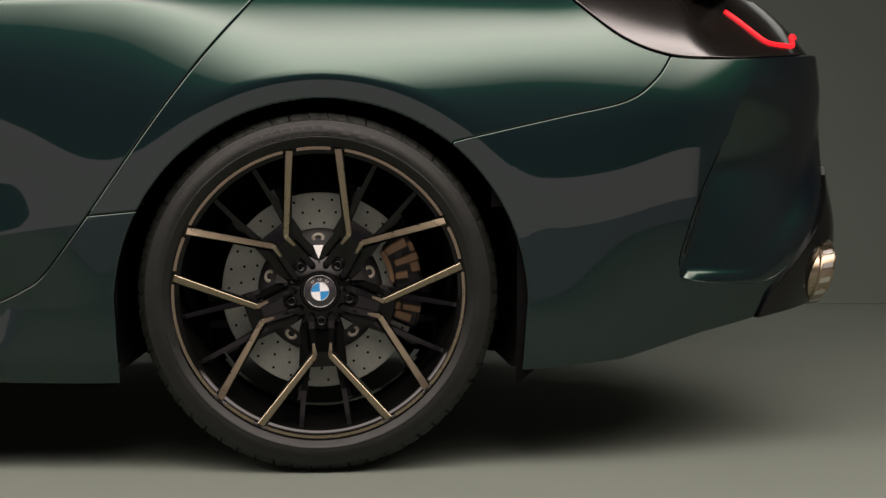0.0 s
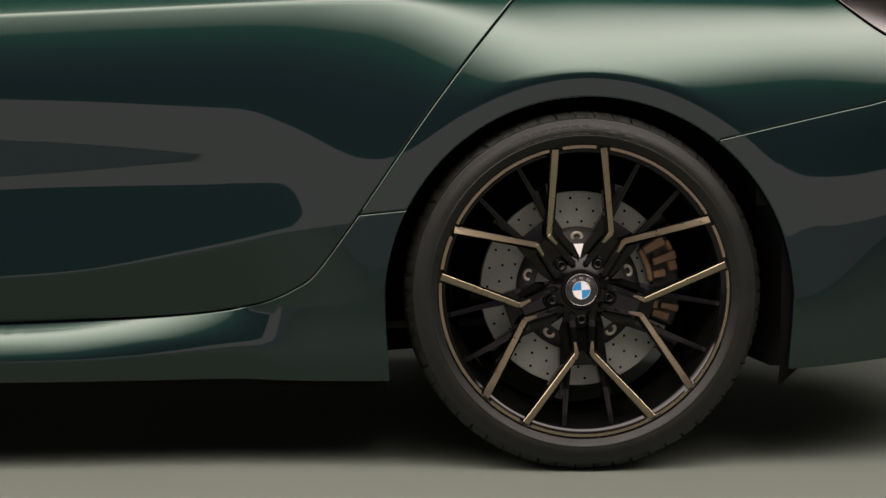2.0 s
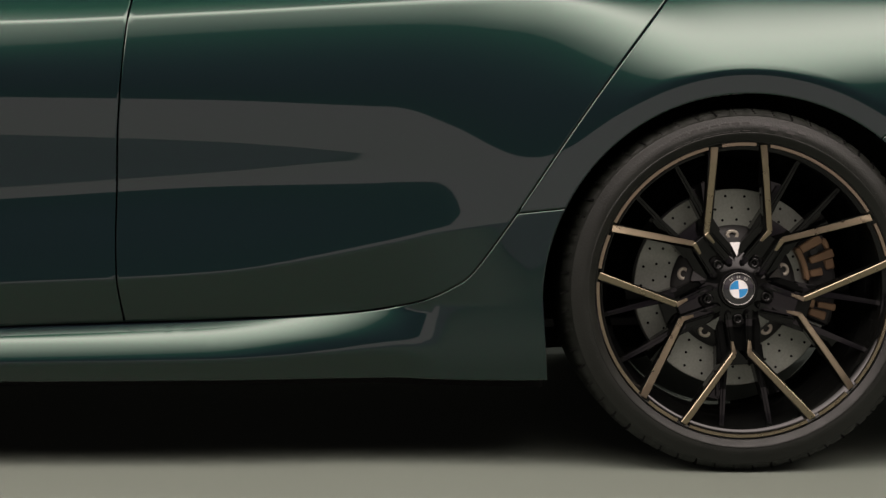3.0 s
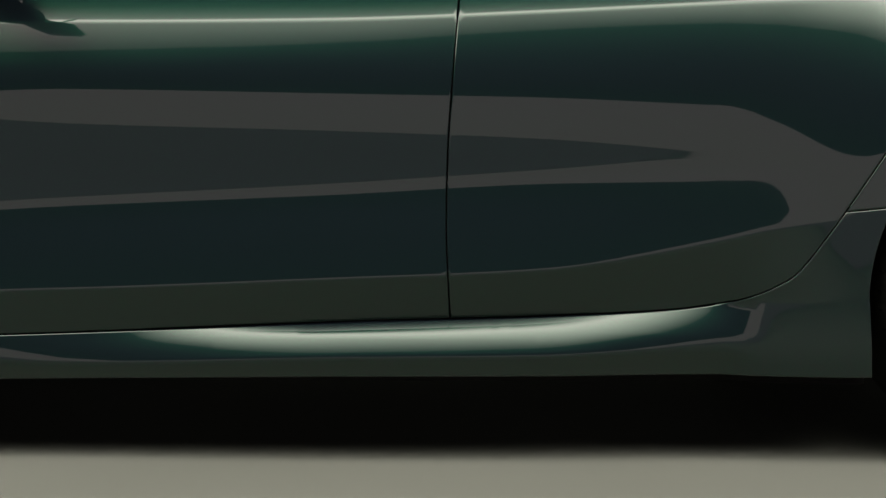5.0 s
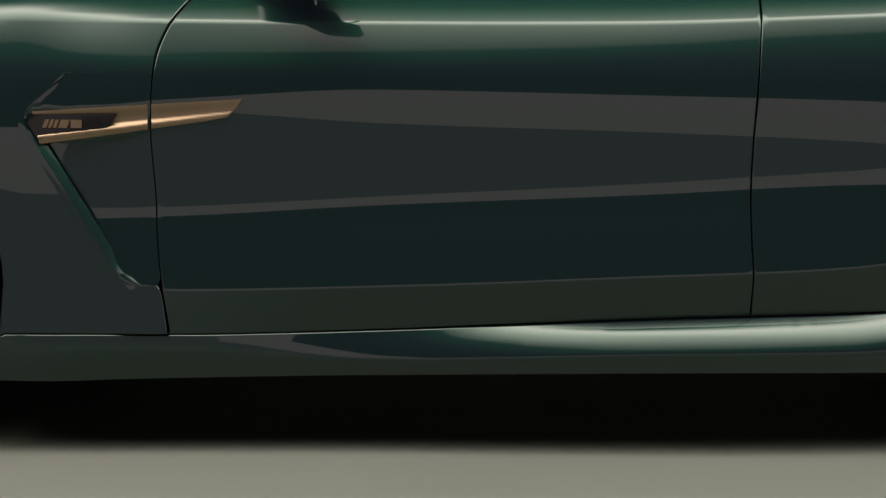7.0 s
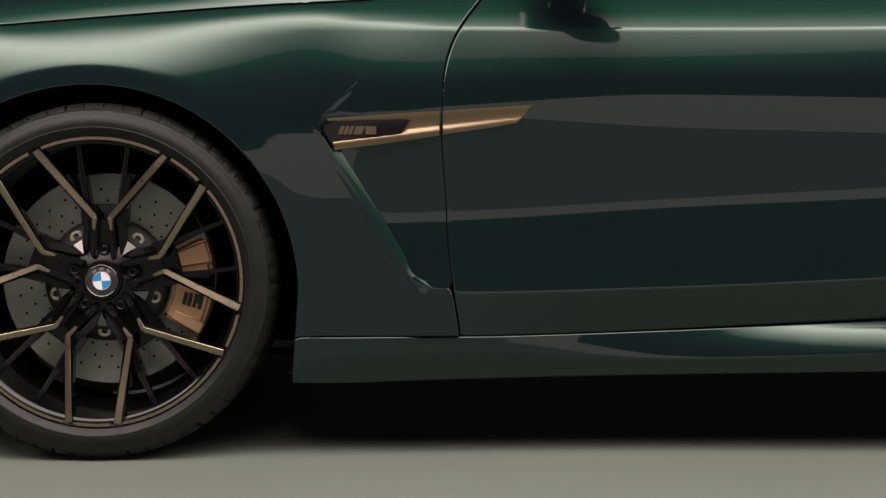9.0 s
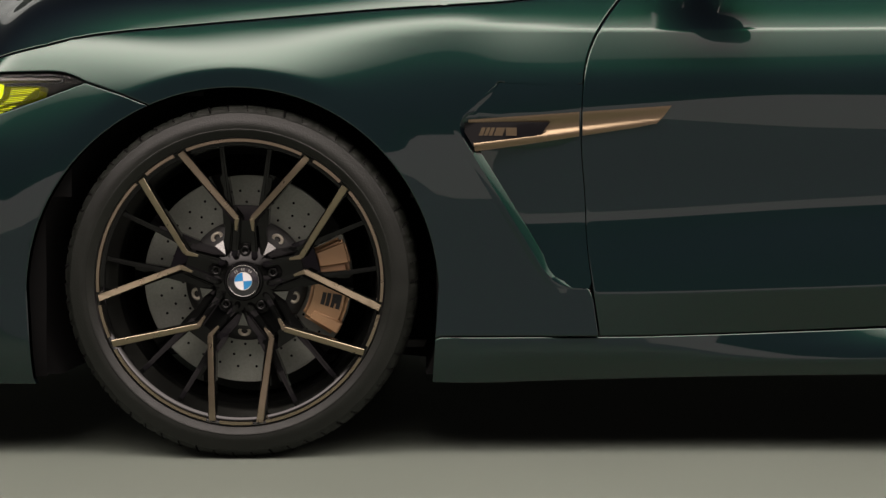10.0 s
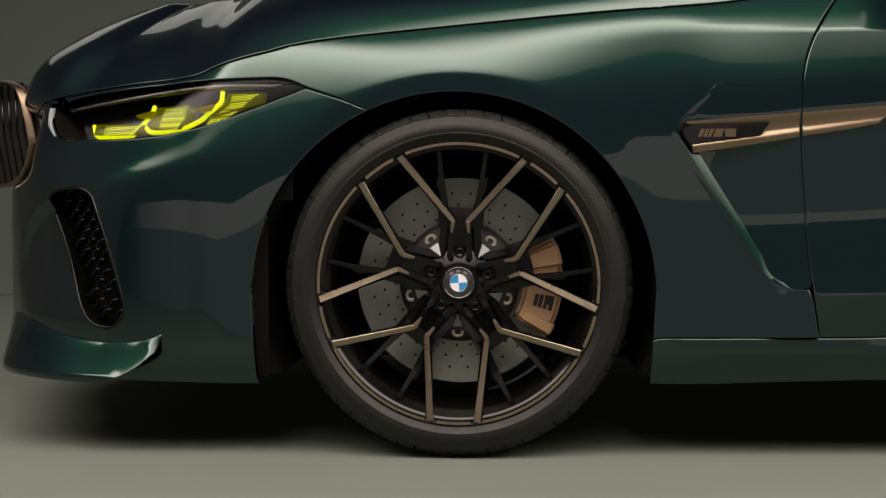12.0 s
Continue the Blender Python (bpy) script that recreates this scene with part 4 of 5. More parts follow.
def lettering(wheel_part):
    """Raised print on the sidewall: brand print as plain bars, the rest as small bars."""
    bm = bmesh.new()
    for k in range(8):
        arc_bar(bm, .3035, .3210, 117 - k * 3.6, 117 - k * 3.6 - 2.6, .0110, lambda x, z: sidewall(x, z, .0007), 3)
    for row in range(3):
        for k in range(5):
            if (k + row) % 2 == 0:
                a = 86 - k * 3.0 - row * 0.8
                arc_bar(bm, .3015 + row * .0068, .3015 + row * .0068 + .0060, a, a - 2.7, .0100, lambda x, z: sidewall(x, z, .0007), 2)
    tagged(part("sidewall_print", bm, PRINT, wheel_part, "raised bars of print on the tyre sidewall", smooth=False), kind="stuff")
    bm = bmesh.new()
    random.seed(4)
    a = 62.0
    while a > 18:
        wd = random.choice((0.7, 1.0, 1.5))
        if random.random() < 0.78:
            arc_bar(bm, .3025, .3085, a, a - wd, .0135, lambda x, z: sidewall(x, z, .0006), 2)
        a -= wd + 0.7
    for base in (160, 205, 262, 330):
        for k in range(6):
            arc_bar(bm, .3025, .3085, base - k * 1.7, base - k * 1.7 - 1.1, .0140, lambda x, z: sidewall(x, z, .0006), 2)
    tagged(part("sidewall_marking", bm, RUBBER, wheel_part, smooth=False), kind="stuff")


def bar_between(a, b, wa, wb, top, low):
    """A straight spoke from a to b in the wheel's plane, with the widths there."""
    a, b = Vector(a), Vector(b)
    d = (b - a).normalized()
    m = Vector((-d.y, d.x))
    n = 6
    left = [a.lerp(b, k / n) + m * (wa + (wb - wa) * k / n) / 2 for k in range(n + 1)]
    right = [a.lerp(b, k / n) - m * (wa + (wb - wa) * k / n) / 2 for k in range(n, -1, -1)]
    return [tuple(p) for p in left + right]


def quad_bar(outline, top, low, bevel=0.0012):
    """A spoke from an outline whose two long sides have the same number of points."""
    bm = bmesh.new()
    h = len(outline) // 2
    L, R = outline[:h], list(reversed(outline[h:]))
    T = [[bm.verts.new((x, -top(x, z), z)) for x, z in side] for side in (L, R)]
    B = [[bm.verts.new((x, -low(x, z), z)) for x, z in side] for side in (L, R)]
    for k in range(h - 1):
        bm.faces.new((T[0][k], T[0][k + 1], T[1][k + 1], T[1][k]))
        bm.faces.new((B[0][k], B[0][k + 1], B[1][k + 1], B[1][k]))
        bm.faces.new((T[0][k], T[0][k + 1], B[0][k + 1], B[0][k]))
        bm.faces.new((T[1][k], T[1][k + 1], B[1][k + 1], B[1][k]))
    bm.faces.new((T[0][0], T[1][0], B[1][0], B[0][0]))
    bm.faces.new((T[0][-1], T[1][-1], B[1][-1], B[0][-1]))
    bmesh.ops.recalc_face_normals(bm, faces=bm.faces)
    if bevel:
        es = [e for e in bm.edges if len(e.link_faces) == 2 and e.calc_face_angle(0) > 0.8]
        bmesh.ops.bevel(bm, geom=es, offset=bevel, segments=2 if bevel > .0013 else 1, affect="EDGES", clamp_overlap=True)
    return bm


def wheel(car, place, turn, front, near_side=True):
    """One wheel: rim under the car, tyre, spokes, brake parts under the rim. turn: degrees of the arm that points up."""
    rim = spun([(.2885, -.002), (.2885, .004), (.2865, .0065), (.2840, .0055), (.2828, .001), (.2775, -.0030), (.2762, -.0050), (.2700, -.0092), (.2688, -.0130), (.2660, -.030), (.2560, -.060), (.2480, -.11), (.2460, -.20),
                (.2600, -.250), (.2850, -.262), (.2850, -.252), (.2650, -.240), (.2560, -.20), (.2600, -.11), (.2700, -.05), (.2800, -.02)], 128, closed=True)
    rim_ob = sharp_part("wheel", rim, BLACK, car, "wheel with gloss black barrel and bronze-faced split spokes")
    rim_ob.location = place
    sharp_part("tyre", tyre_mesh(), RUBBER, rim_ob, "black low-profile rubber tyre", 40)
    # dark bars, a little proud, stand in for the shade inside the shoulder slits
    bm = bmesh.new()
    for k in range(58):
        a = 360 / 58 * k
        for r0, r1, w0, w1, lag in ((.3350, .3395, -.004, .0036, 0), (.3395, .3435, -.010, -.0005, .25), (.3435, .3475, -.018, -.0062, .5), (.3475, .3506, -.040, -.0150, .8)):
            arc_bar(bm, r0, r1, a + lag, a + lag + .55, w0, w1, 1)
    tagged(part("tread_slit_shade", bm, GAP, rim_ob, "dark bars for the shade in the tyre's shoulder slits", smooth=False), kind="stuff")
    if not near_side:
        rim_ob.rotation_euler = (0, 0, math.pi)
    if near_side and not front:
        lettering(rim_ob)
    for k in range(5):
        a = turn + 72 * k
        spin = lambda bm: turned(bm, a - 90)
        for sgn in (-1, 1):
            # bronze faces, with their black flanks below
            o = bar_between((sgn * .0150, .1255), (sgn * .1245, .2515), .0108, .0140, None, None)
            # each face is twisted towards its own arm
            def face(x, z, sg=sgn):
                along_bar = ((x - sg * .0150) * sg * .1095 + (z - .1255) * .126) / .1669
                off = sg * x - (.0150 + .1095 * along_bar / .1669)
                return concave(x, z) + 0.007 * max(0, along_bar / .1669) + 0.46 * off
            part("spoke_face", spin(quad_bar(o, face, lambda x, z: face(x, z) - .0045, .0010)), BRONZE, rim_ob, smooth=False)
            o = bar_between((sgn * .0165, .1200), (sgn * .1240, .2530), .0130, .0170, None, None)
            part("spoke", spin(quad_bar(o, lambda x, z: face(x, z) - .0046, lambda x, z: face(x, z) - .030, .0015)), BLACK, rim_ob, smooth=False)
            # thin inner spokes
            o = bar_between((sgn * .030, .118), (sgn * .0475, .2660), .0120, .0085, None, None)
            part("thin_spoke", spin(quad_bar(o, lambda x, z: concave(x, z) - .010, lambda x, z: concave(x, z) - .034, .0042)), BLACK, rim_ob, smooth=False)
            o = bar_between((sgn * .0462, .2560), (sgn * .0478, .2690), .0060, .0110, None, None)
            part("spoke_root", spin(quad_bar(o, lambda x, z: concave(x, z) - .0085 - .35 * (.2690 - z), lambda x, z: concave(x, z) - .04, .0018)), BLACK, rim_ob, smooth=False)
            # its foot widens towards the arm
            o = bar_between((sgn * .0315, .110), (sgn * .0440, .212), .0270, .0150, None, None)
            part("spoke_foot", spin(quad_bar(o, lambda x, z: concave(x, z) - .017 - .25 * max(0, abs(x) - .036), lambda x, z: concave(x, z) - .050, .0030)), BLACK, rim_ob, smooth=False)
            # ridges of the arm down to the hub
            o = bar_between((sgn * .0205, .046), (sgn * .0155, .1262), .0125, .0108, None, None)
            part("arm_ridge", spin(quad_bar(o, lambda x, z: concave(x, z) - .0005, lambda x, z: concave(x, z) - .040, .0034)), BLACK, rim_ob, smooth=False)
            # the bronze face bends at the elbow and runs on along the ridge
            o = bar_between((sgn * .0174, .0960), (sgn * .0152, .1262), .0040, .0100, None, None)
            part("ridge_face", spin(quad_bar(o, lambda x, z: concave(x, z) + .0012 - .10 * max(0, .118 - z), lambda x, z: concave(x, z) - .006, .0008)), BRONZE, rim_ob, smooth=False)
            # outer flank of the arm, stepped back
            o = bar_between((sgn * .0385, .050), (sgn * .0320, .1260), .0150, .0150, None, None)
            part("arm_flank", spin(quad_bar(o, lambda x, z: concave(x, z) - .013 - .22 * max(0, abs(x) - .0255), lambda x, z: concave(x, z) - .044, .0030)), BLACK, rim_ob, smooth=False)
            # web between the spoke and the thin one beside it
            o = [(sgn * .0155, .118), (sgn * .040, .150), (sgn * .064, .178), (sgn * .086, .204), (sgn * .0430, .216), (sgn * .040, .192), (sgn * .036, .160), (sgn * .028, .116)]
            part("spoke_web", spin(quad_bar(o, lambda x, z: concave(x, z) - .020 - .30 * abs(x), lambda x, z: concave(x, z) - .052, .002)), BLACK, rim_ob, smooth=False)
        # sloping facet at the foot of the pocket between two arms
        bm = prism([(0, .064), (.0102, .091), (-.0102, .091)], lambda x, z: -.0440 - .48 * (z - .066), lambda x, z: -.085)
        part("pocket_facet", turned(bm, a - 54), CAP_STEEL, rim_ob, "bright facet between two arms", smooth=False)
        # floor of the arm between its ridges
        o = bar_between((0, .044), (0, .122), .030, .026, None, None)
        part("arm_floor", spin(quad_bar(o, lambda x, z: concave(x, z) - .022, lambda x, z: concave(x, z) - .056, .001)), BLACK, rim_ob, smooth=False)
        o = bar_between((0, .116), (0, .152), .052, .060, None, None)
        part("fork_floor", spin(quad_bar(o, lambda x, z: concave(x, z) - .036 - .2 * (z - .116), lambda x, z: concave(x, z) - .060, .001)), BLACK, rim_ob, smooth=False)
        # bronze sections of the lip: a long one between two arms' spokes, a short one under each pair
        bm = arc_bar(bmesh.new(), .2768, .2828, a + 29.3, a + 42.8, -.004, .0042, 10)
        part("lip_section", bm, BRONZE, rim_ob, smooth=False)
        bm = arc_bar(bmesh.new(), .2772, .2828, a - 23.8, a + 23.8, -.004, .0046, 26)
        part("lip_section", bm, BRONZE, rim_ob, smooth=False)
        # bolt
        bm = spun([(.0001, -.056), (.0050, -.056), (.0054, -.049), (.0095, -.049), (.0108, -.051), (.0112, -.057), (.0138, -.057), (.0150, -.0545), (.0162, -.057), (.0162, -.068)], 20)
        bmesh.ops.transform(bm, matrix=Matrix.Translation((.0600 * math.cos(radians(a)), 0, .0600 * math.sin(radians(a)))), verts=bm.verts)
        part("wheel_bolt", bm, BLACK, rim_ob, "dark wheel bolt")
    hub = spun([(.0001, -.046), (.0335, -.046), (.0345, -.041), (.0375, -.041), (.040, -.046), (.045, -.048), (.072, -.0625), (.076, -.074), (.074, -.09), (.0001, -.09)], 64)
    sharp_part("hub", hub, BLACK, rim_ob, "black wheel hub")
    cap = spun([(.0001, -.0375), (.020, -.0378), (.0300, -.039), (.0318, -.0405), (.0318, -.046)], 48)
    sharp_part("hub_cap", cap, BADGE_DARK, rim_ob, "round hub cap with a blue and white emblem")
    ring = spun([(.0295, -.0385), (.0305, -.0365), (.0320, -.0365), (.0328, -.039), (.0318, -.044)], 48)
    part("cap_ring", ring, CAP_STEEL, rim_ob, "dark polished ring round the cap")
    for q in range(4):
        bm = bmesh.new()
        o = [(0, 0)] + [(.0172 * math.cos(radians(90 * q + 10 * k)), .0172 * math.sin(radians(90 * q + 10 * k))) for k in range(10)]
        prism(o, -.0380, -.0372, bm)
        turned(bm, 4)
        part("emblem_quarter", bm, BADGE_WHITE if q % 2 == 0 else BADGE_BLUE, rim_ob, smooth=False)
    ring = spun([(.0172, -.0382), (.0172, -.0370), (.0182, -.0370), (.0182, -.0382)], 48)
    part("emblem_ring", ring, STEEL, rim_ob)
    bm = bmesh.new()
    for ang in (128, 92, 56):
        for off in (-5, 5):
            arc_bar(bm, .0212, .0262, ang + off - 3, ang + off + 3, -.0400, -.0378, 2)
    part("emblem_mark", bm, STEEL, rim_ob, smooth=False)
    # brake disc, with its drilled holes as dark plugs
    disc(rim_ob, front, turn)
    if near_side:
        brake_caliper(rim_ob, front)
    return rim_ob


def disc(rim_ob, front, turn):
    outer, inner, w = (.214, .119, -.108) if front else (.196, .119, -.090)
    n = 120
    bm = bmesh.new()
    radii = [inner, outer - .0015, outer]
    rows = [[bm.verts.new((r * math.cos(2 * math.pi * k / n), -(w if i < 2 else w - .0015), r * math.sin(2 * math.pi * k / n))) for k in range(n)] for i, r in enumerate(radii)]
    rows.append([bm.verts.new((outer * math.cos(2 * math.pi * k / n), -(w - .03), outer * math.sin(2 * math.pi * k / n))) for k in range(n)])
    rows.append([bm.verts.new((inner * math.cos(2 * math.pi * k / n), -(w - .03), inner * math.sin(2 * math.pi * k / n))) for k in range(n)])
    for i in range(len(rows)):
        a, b = rows[i], rows[(i + 1) % len(rows)]
        for k in range(n):
            bm.faces.new((a[k], a[(k + 1) % n], b[(k + 1) % n], b[k]))
    bmesh.ops.recalc_face_normals(bm, faces=bm.faces)
    d = sharp_part("brake_disc", bm, DISC, rim_ob, "drilled grey brake disc", 30)
    # no holes are cut: dark plugs stand in for the shade in them
    bm = bmesh.new()
    for k in range(30):
        for j in range(3):
            a = radians(12 * k + j * 4 + 3)
            r = inner + .016 + j * .0235
            o = [(r * math.cos(a) + .0028 * math.cos(t * math.pi / 4), r * math.sin(a) + .0028 * math.sin(t * math.pi / 4)) for t in range(8)]
            prism(o, w - .002, w + .0006, bm)
    tagged(part("drill_hole_shade", bm, GAP, rim_ob, "dark plugs for the shade in the drilled holes", smooth=False), kind="stuff")
    hat = spun([(.060, -.070), (.100, -.073), (.112, -.081), (.124, -.0845), (.1245, w + .001), (.112, w - .005)], 80)
    part("disc_hat", hat, HAT, rim_ob, "dark disc hat")
    for k in range(10):
        a = radians(36 * k + turn - 36)
        bm = spun([(.0050, -.0785), (.0054, -.0735), (.0095, -.0735), (.0108, -.0755), (.0108, -.085)], 16)
        bmesh.ops.transform(bm, matrix=Matrix.Rotation(-a, 4, "Y") @ Matrix.Diagonal((1.0, 1.0, 1.25, 1)), verts=bm.verts)
        bmesh.ops.transform(bm, matrix=Matrix.Translation((.1045 * math.cos(a), 0, .1045 * math.sin(a))), verts=bm.verts)
        part("disc_stud", bm, BOBBIN, rim_ob, "pale metal stud of the disc")


def brake_caliper(rim_ob, front):
    def sector(r0, r1, a0, a1, w0, w1, mat, name, label="", bev=0.004):
        bm = arc_bar(bmesh.new(), r0, r1, a0, a1, w0, w1, 8)
        es = [e for e in bm.edges if len(e.link_faces) == 2 and e.calc_face_angle(0) > 0.8]
        bmesh.ops.bevel(bm, geom=es, offset=bev, segments=3, affect="EDGES", clamp_overlap=True)
        return sharp_part(name, bm, mat, rim_ob, label, 50)

    if front:
        sector(.132, .212, -33, 25, -.128, -.078, CALIPER, "brake_caliper", "bronze-gold brake caliper with dark raised bars", .008)
        sector(.150, .215, 9, 22, -.10, -.070, CALIPER, "caliper_bridge", "", .006)
        sector(.150, .215, -31, -24, -.10, -.072, CALIPER, "caliper_foot", "", .004)
        # a raised dark bar in place of the shade in a groove
        sector(.142, .206, -1, 3.5, -.09, -.0765, HAT, "caliper_groove_shade", "", .001)
        bm = bmesh.new()
        for k, (r0, r1, tall) in enumerate(((.158, .166, 9), (.168, .176, 9), (.179, .186, 9), (.186, .190, 6), (.190, .198, 9))):
            arc_bar(bm, r0, r1, -9 - tall, -9, -.0785, -.0762, 4)
        part("caliper_mark", bm, HAT, rim_ob, "dark raised bars", smooth=False)
    else:
        sector(.146, .206, -23, 36, -.112, -.084, HAT, "brake_caliper", "dark rear brake caliper with bronze ribs", .006)
        for r0, r1, a0, a1, top in ((.140, .150, 6, 33, -.069), (.150, .196, 27, 33, -.071), (.158, .206, 17.5, 22.5, -.067), (.152, .178, 8, 13, -.073), (.186, .204, 11, 17.5, -.075),
                                    (.196, .206, 22.5, 29, -.077), (.156, .190, -20, -14.5, -.071), (.168, .204, -13, -9, -.069), (.152, .164, -14.5, -8, -.075)):
            sector(r0, r1, a0, a1, -.097, top, CALIPER_REAR, "caliper_rib", "bronze rib of the rear caliper", .0022)
        sector(.164, .180, 22.5, 27, -.085, -.072, HAT, "caliper_pin", "", .002)




# ---- the car ----
def car_shell(car):
    """The dark inside, the far flank, the lid and the glass house."""
    ss = [SG[0] + (SG[-1] - SG[0]) * k / 130 for k in range(131)]
    def in_arch(s, z, m=0.0):
        return any(math.hypot(s - h, z - HUB_Z) < .405 + m for h in (FRONT_HUB, REAR_HUB))
    # dark liner right behind the panels
    for side, name, mat, deeper in ((1, "inner_liner", GAP, 0.022), (-1, "far_flank", PAINT, 0.0)):
        bm = bmesh.new()
        zs = [.165, .20, .245, .29, .33, .37, .42, .47, .52, .57, .62, .67, .72, .77, .82, .86, .90, .94, TOP]
        grid = []
        for s in ss:
            col = []
            for z in zs:
                zz = max(z, .31) if s > 2.45 else z
                if s > 1.9 and s <= 2.45:
                    zz = max(z, .205 + (s - 1.9) * .19)
                p = skin(s, min(zz, TOP), deeper)
                col.append(bm.verts.new((p.x, p.y * side, p.z)))
            grid.append(col)
        for i in range(len(ss) - 1):
            for j in range(len(zs) - 1):
                s, z = (ss[i] + ss[i + 1]) / 2, (zs[j] + zs[j + 1]) / 2
                if in_arch(s, z):
                    continue
                if side == 1 and (-2.45 < s < -1.80 and .62 < z < .79 or s < -2.70 and .55 < z < .84 or -2.42 < s < -2.19 and .25 < z < .56):
                    continue
                if side == 1 and s > 2.0 and z > .82:
                    continue
                if side == 1 and 2.2 < s < 3.12 and .36 < z < .81:
                    continue
                bm.faces.new((grid[i][j], grid[i + 1][j], grid[i + 1][j + 1], grid[i][j + 1]))
        bmesh.ops.remove_doubles(bm, verts=bm.verts, dist=0.0005)
        bmesh.ops.recalc_face_normals(bm, faces=bm.faces)
        part(name, bm, mat, car, "far flank of the dark green body" if side < 0 else "black inside of the body panels")
    # lid between both flanks
    bm = bmesh.new()
    rows = []
    for s in ss:
        p = skin(s, TOP, lamp_bulge(s, TOP))
        rows.append([bm.verts.new((p.x, p.y * (1 - 2 * k / 8), TOP - 0.001 + 0.03 * math.sin(math.pi * k / 8) * min(1, abs(p.y)))) for k in range(9)])
    for a, b in zip(rows, rows[1:]):
        for k in range(8):
            bm.faces.new((a[k], b[k], b[k + 1], a[k + 1]))
    bmesh.ops.remove_doubles(bm, verts=bm.verts, dist=0.001)
    bmesh.ops.recalc_face_normals(bm, faces=bm.faces)
    part("upper_deck", bm, PAINT, car, "dark green upper body deck")
    # glass house and roof
    bm = bmesh.new()
    prof = [(-.85, .99), (-.45, 1.16), (-.05, 1.31), (.35, 1.375), (.8, 1.385), (1.2, 1.34), (1.7, 1.21), (2.2, 1.05), (2.4, .99)]
    rows = []
    for x, z in prof:
        h = (z - .985) / .4
        half = .80 - .23 * h
        rows.append([bm.verts.new((x, half * c, .985 + (z - .985) * (1 - abs(c) ** 5 * 0.999))) for c in [-1 + 2 * k / 12 for k in range(13)]])
    for a, b in zip(rows, rows[1:]):
        for k in range(12):
            bm.faces.new((a[k], b[k], b[k + 1], a[k + 1]))
    bmesh.ops.recalc_face_normals(bm, faces=bm.faces)
    part("glass_house", bm, GLASS_DARK, car, "dark tinted glass house")
    # floor pan
    bm = bmesh.new()
    box(bm, (-2.45, -.86, .150), (2.35, .86, .166))
    for v in bm.verts:
        if abs(v.co.x) > 2:
            v.co.y *= .72
        if v.co.x > 2:
            v.co.z += .13
    part("floor_pan", bm, PAN, car, "black underbody", smooth=False)
    # wheel housings
    for h in (FRONT_HUB, REAR_HUB):
        for side in (-1, 1):
            bm = spun([(.475, -.034), (.412, -.034), (.412, -.30), (.36, -.34), (.001, -.34)], 64)
            bmesh.ops.bisect_plane(bm, geom=bm.verts[:] + bm.edges[:] + bm.faces[:], plane_co=(0, 0, -.188 if h == FRONT_HUB else -.152), plane_no=(0, 0, 1), clear_inner=True)
            bmesh.ops.transform(bm, matrix=Matrix.Translation((h, side * .93, HUB_Z)) @ (Matrix.Rotation(math.pi, 4, "Z") if side > 0 else Matrix()), verts=bm.verts)
            part("wheel_housing", bm, INNER, car, "black wheel housing")


def build_car():
    car = thing("car", label="dark green metallic sports coupe on the grey studio floor", category="car")
    kid, intake = car_body(car)
    car_shell(car)
    for x, turn, front, y in ((FRONT_HUB, 88.0, True, -.942), (REAR_HUB, 272.5, False, -.950)):
        wheel(car, (x, y, HUB_Z), turn, front)
        wheel(car, (x, -y, HUB_Z), turn, front, near_side=False)
    return car, kid, intake


CAR, KIDNEY_LINE, INTAKE_LINE = build_car()

# ---- lamps, vent blade, grille, exhaust ----
def clear_cover():
    m = bpy.data.materials.new("clear_lamp_cover")
    m.use_nodes = True
    nodes, links = m.node_tree.nodes, m.node_tree.links
    nodes.remove(nodes["Principled BSDF"])
    gl, tr, mix, fr = (nodes.new(n) for n in ("ShaderNodeBsdfGlossy", "ShaderNodeBsdfTransparent", "ShaderNodeMixShader", "ShaderNodeFresnel"))
    gl.inputs["Roughness"].default_value = 0.04
    tr.inputs["Color"].default_value = (0.88, 0.88, 0.86, 1)
    fr.inputs["IOR"].default_value = 1.27
    links.new(fr.outputs[0], mix.inputs[0])
    links.new(tr.outputs[0], mix.inputs[1])
    links.new(gl.outputs[0], mix.inputs[2])
    links.new(mix.outputs[0], nodes["Material Output"].inputs[0])
    return m


CLEAR = clear_cover()
CHROME = material("satin_chrome", (0.62, 0.62, 0.60), rough=0.22, metal=1.0)
CHROME_DIM = material("pale_lamp_edge", (0.30, 0.33, 0.33), rough=0.3, coat=0.5)
LAMP_TRIM = material("dim_lamp_metal", (0.17, 0.165, 0.155), rough=0.34, metal=1.0)
LAMP_GREY = material("lamp_bowl_grey", (0.022, 0.022, 0.021), rough=0.38, metal=0.3, spread=0.1, scale=30)


def along(line, deeper, radius, mat, parent, name, label="", n=8, squash=1.0):
    return part(name, tube([skin(s, z, deeper) for s, z in line], radius, n, squash), mat, parent, label)


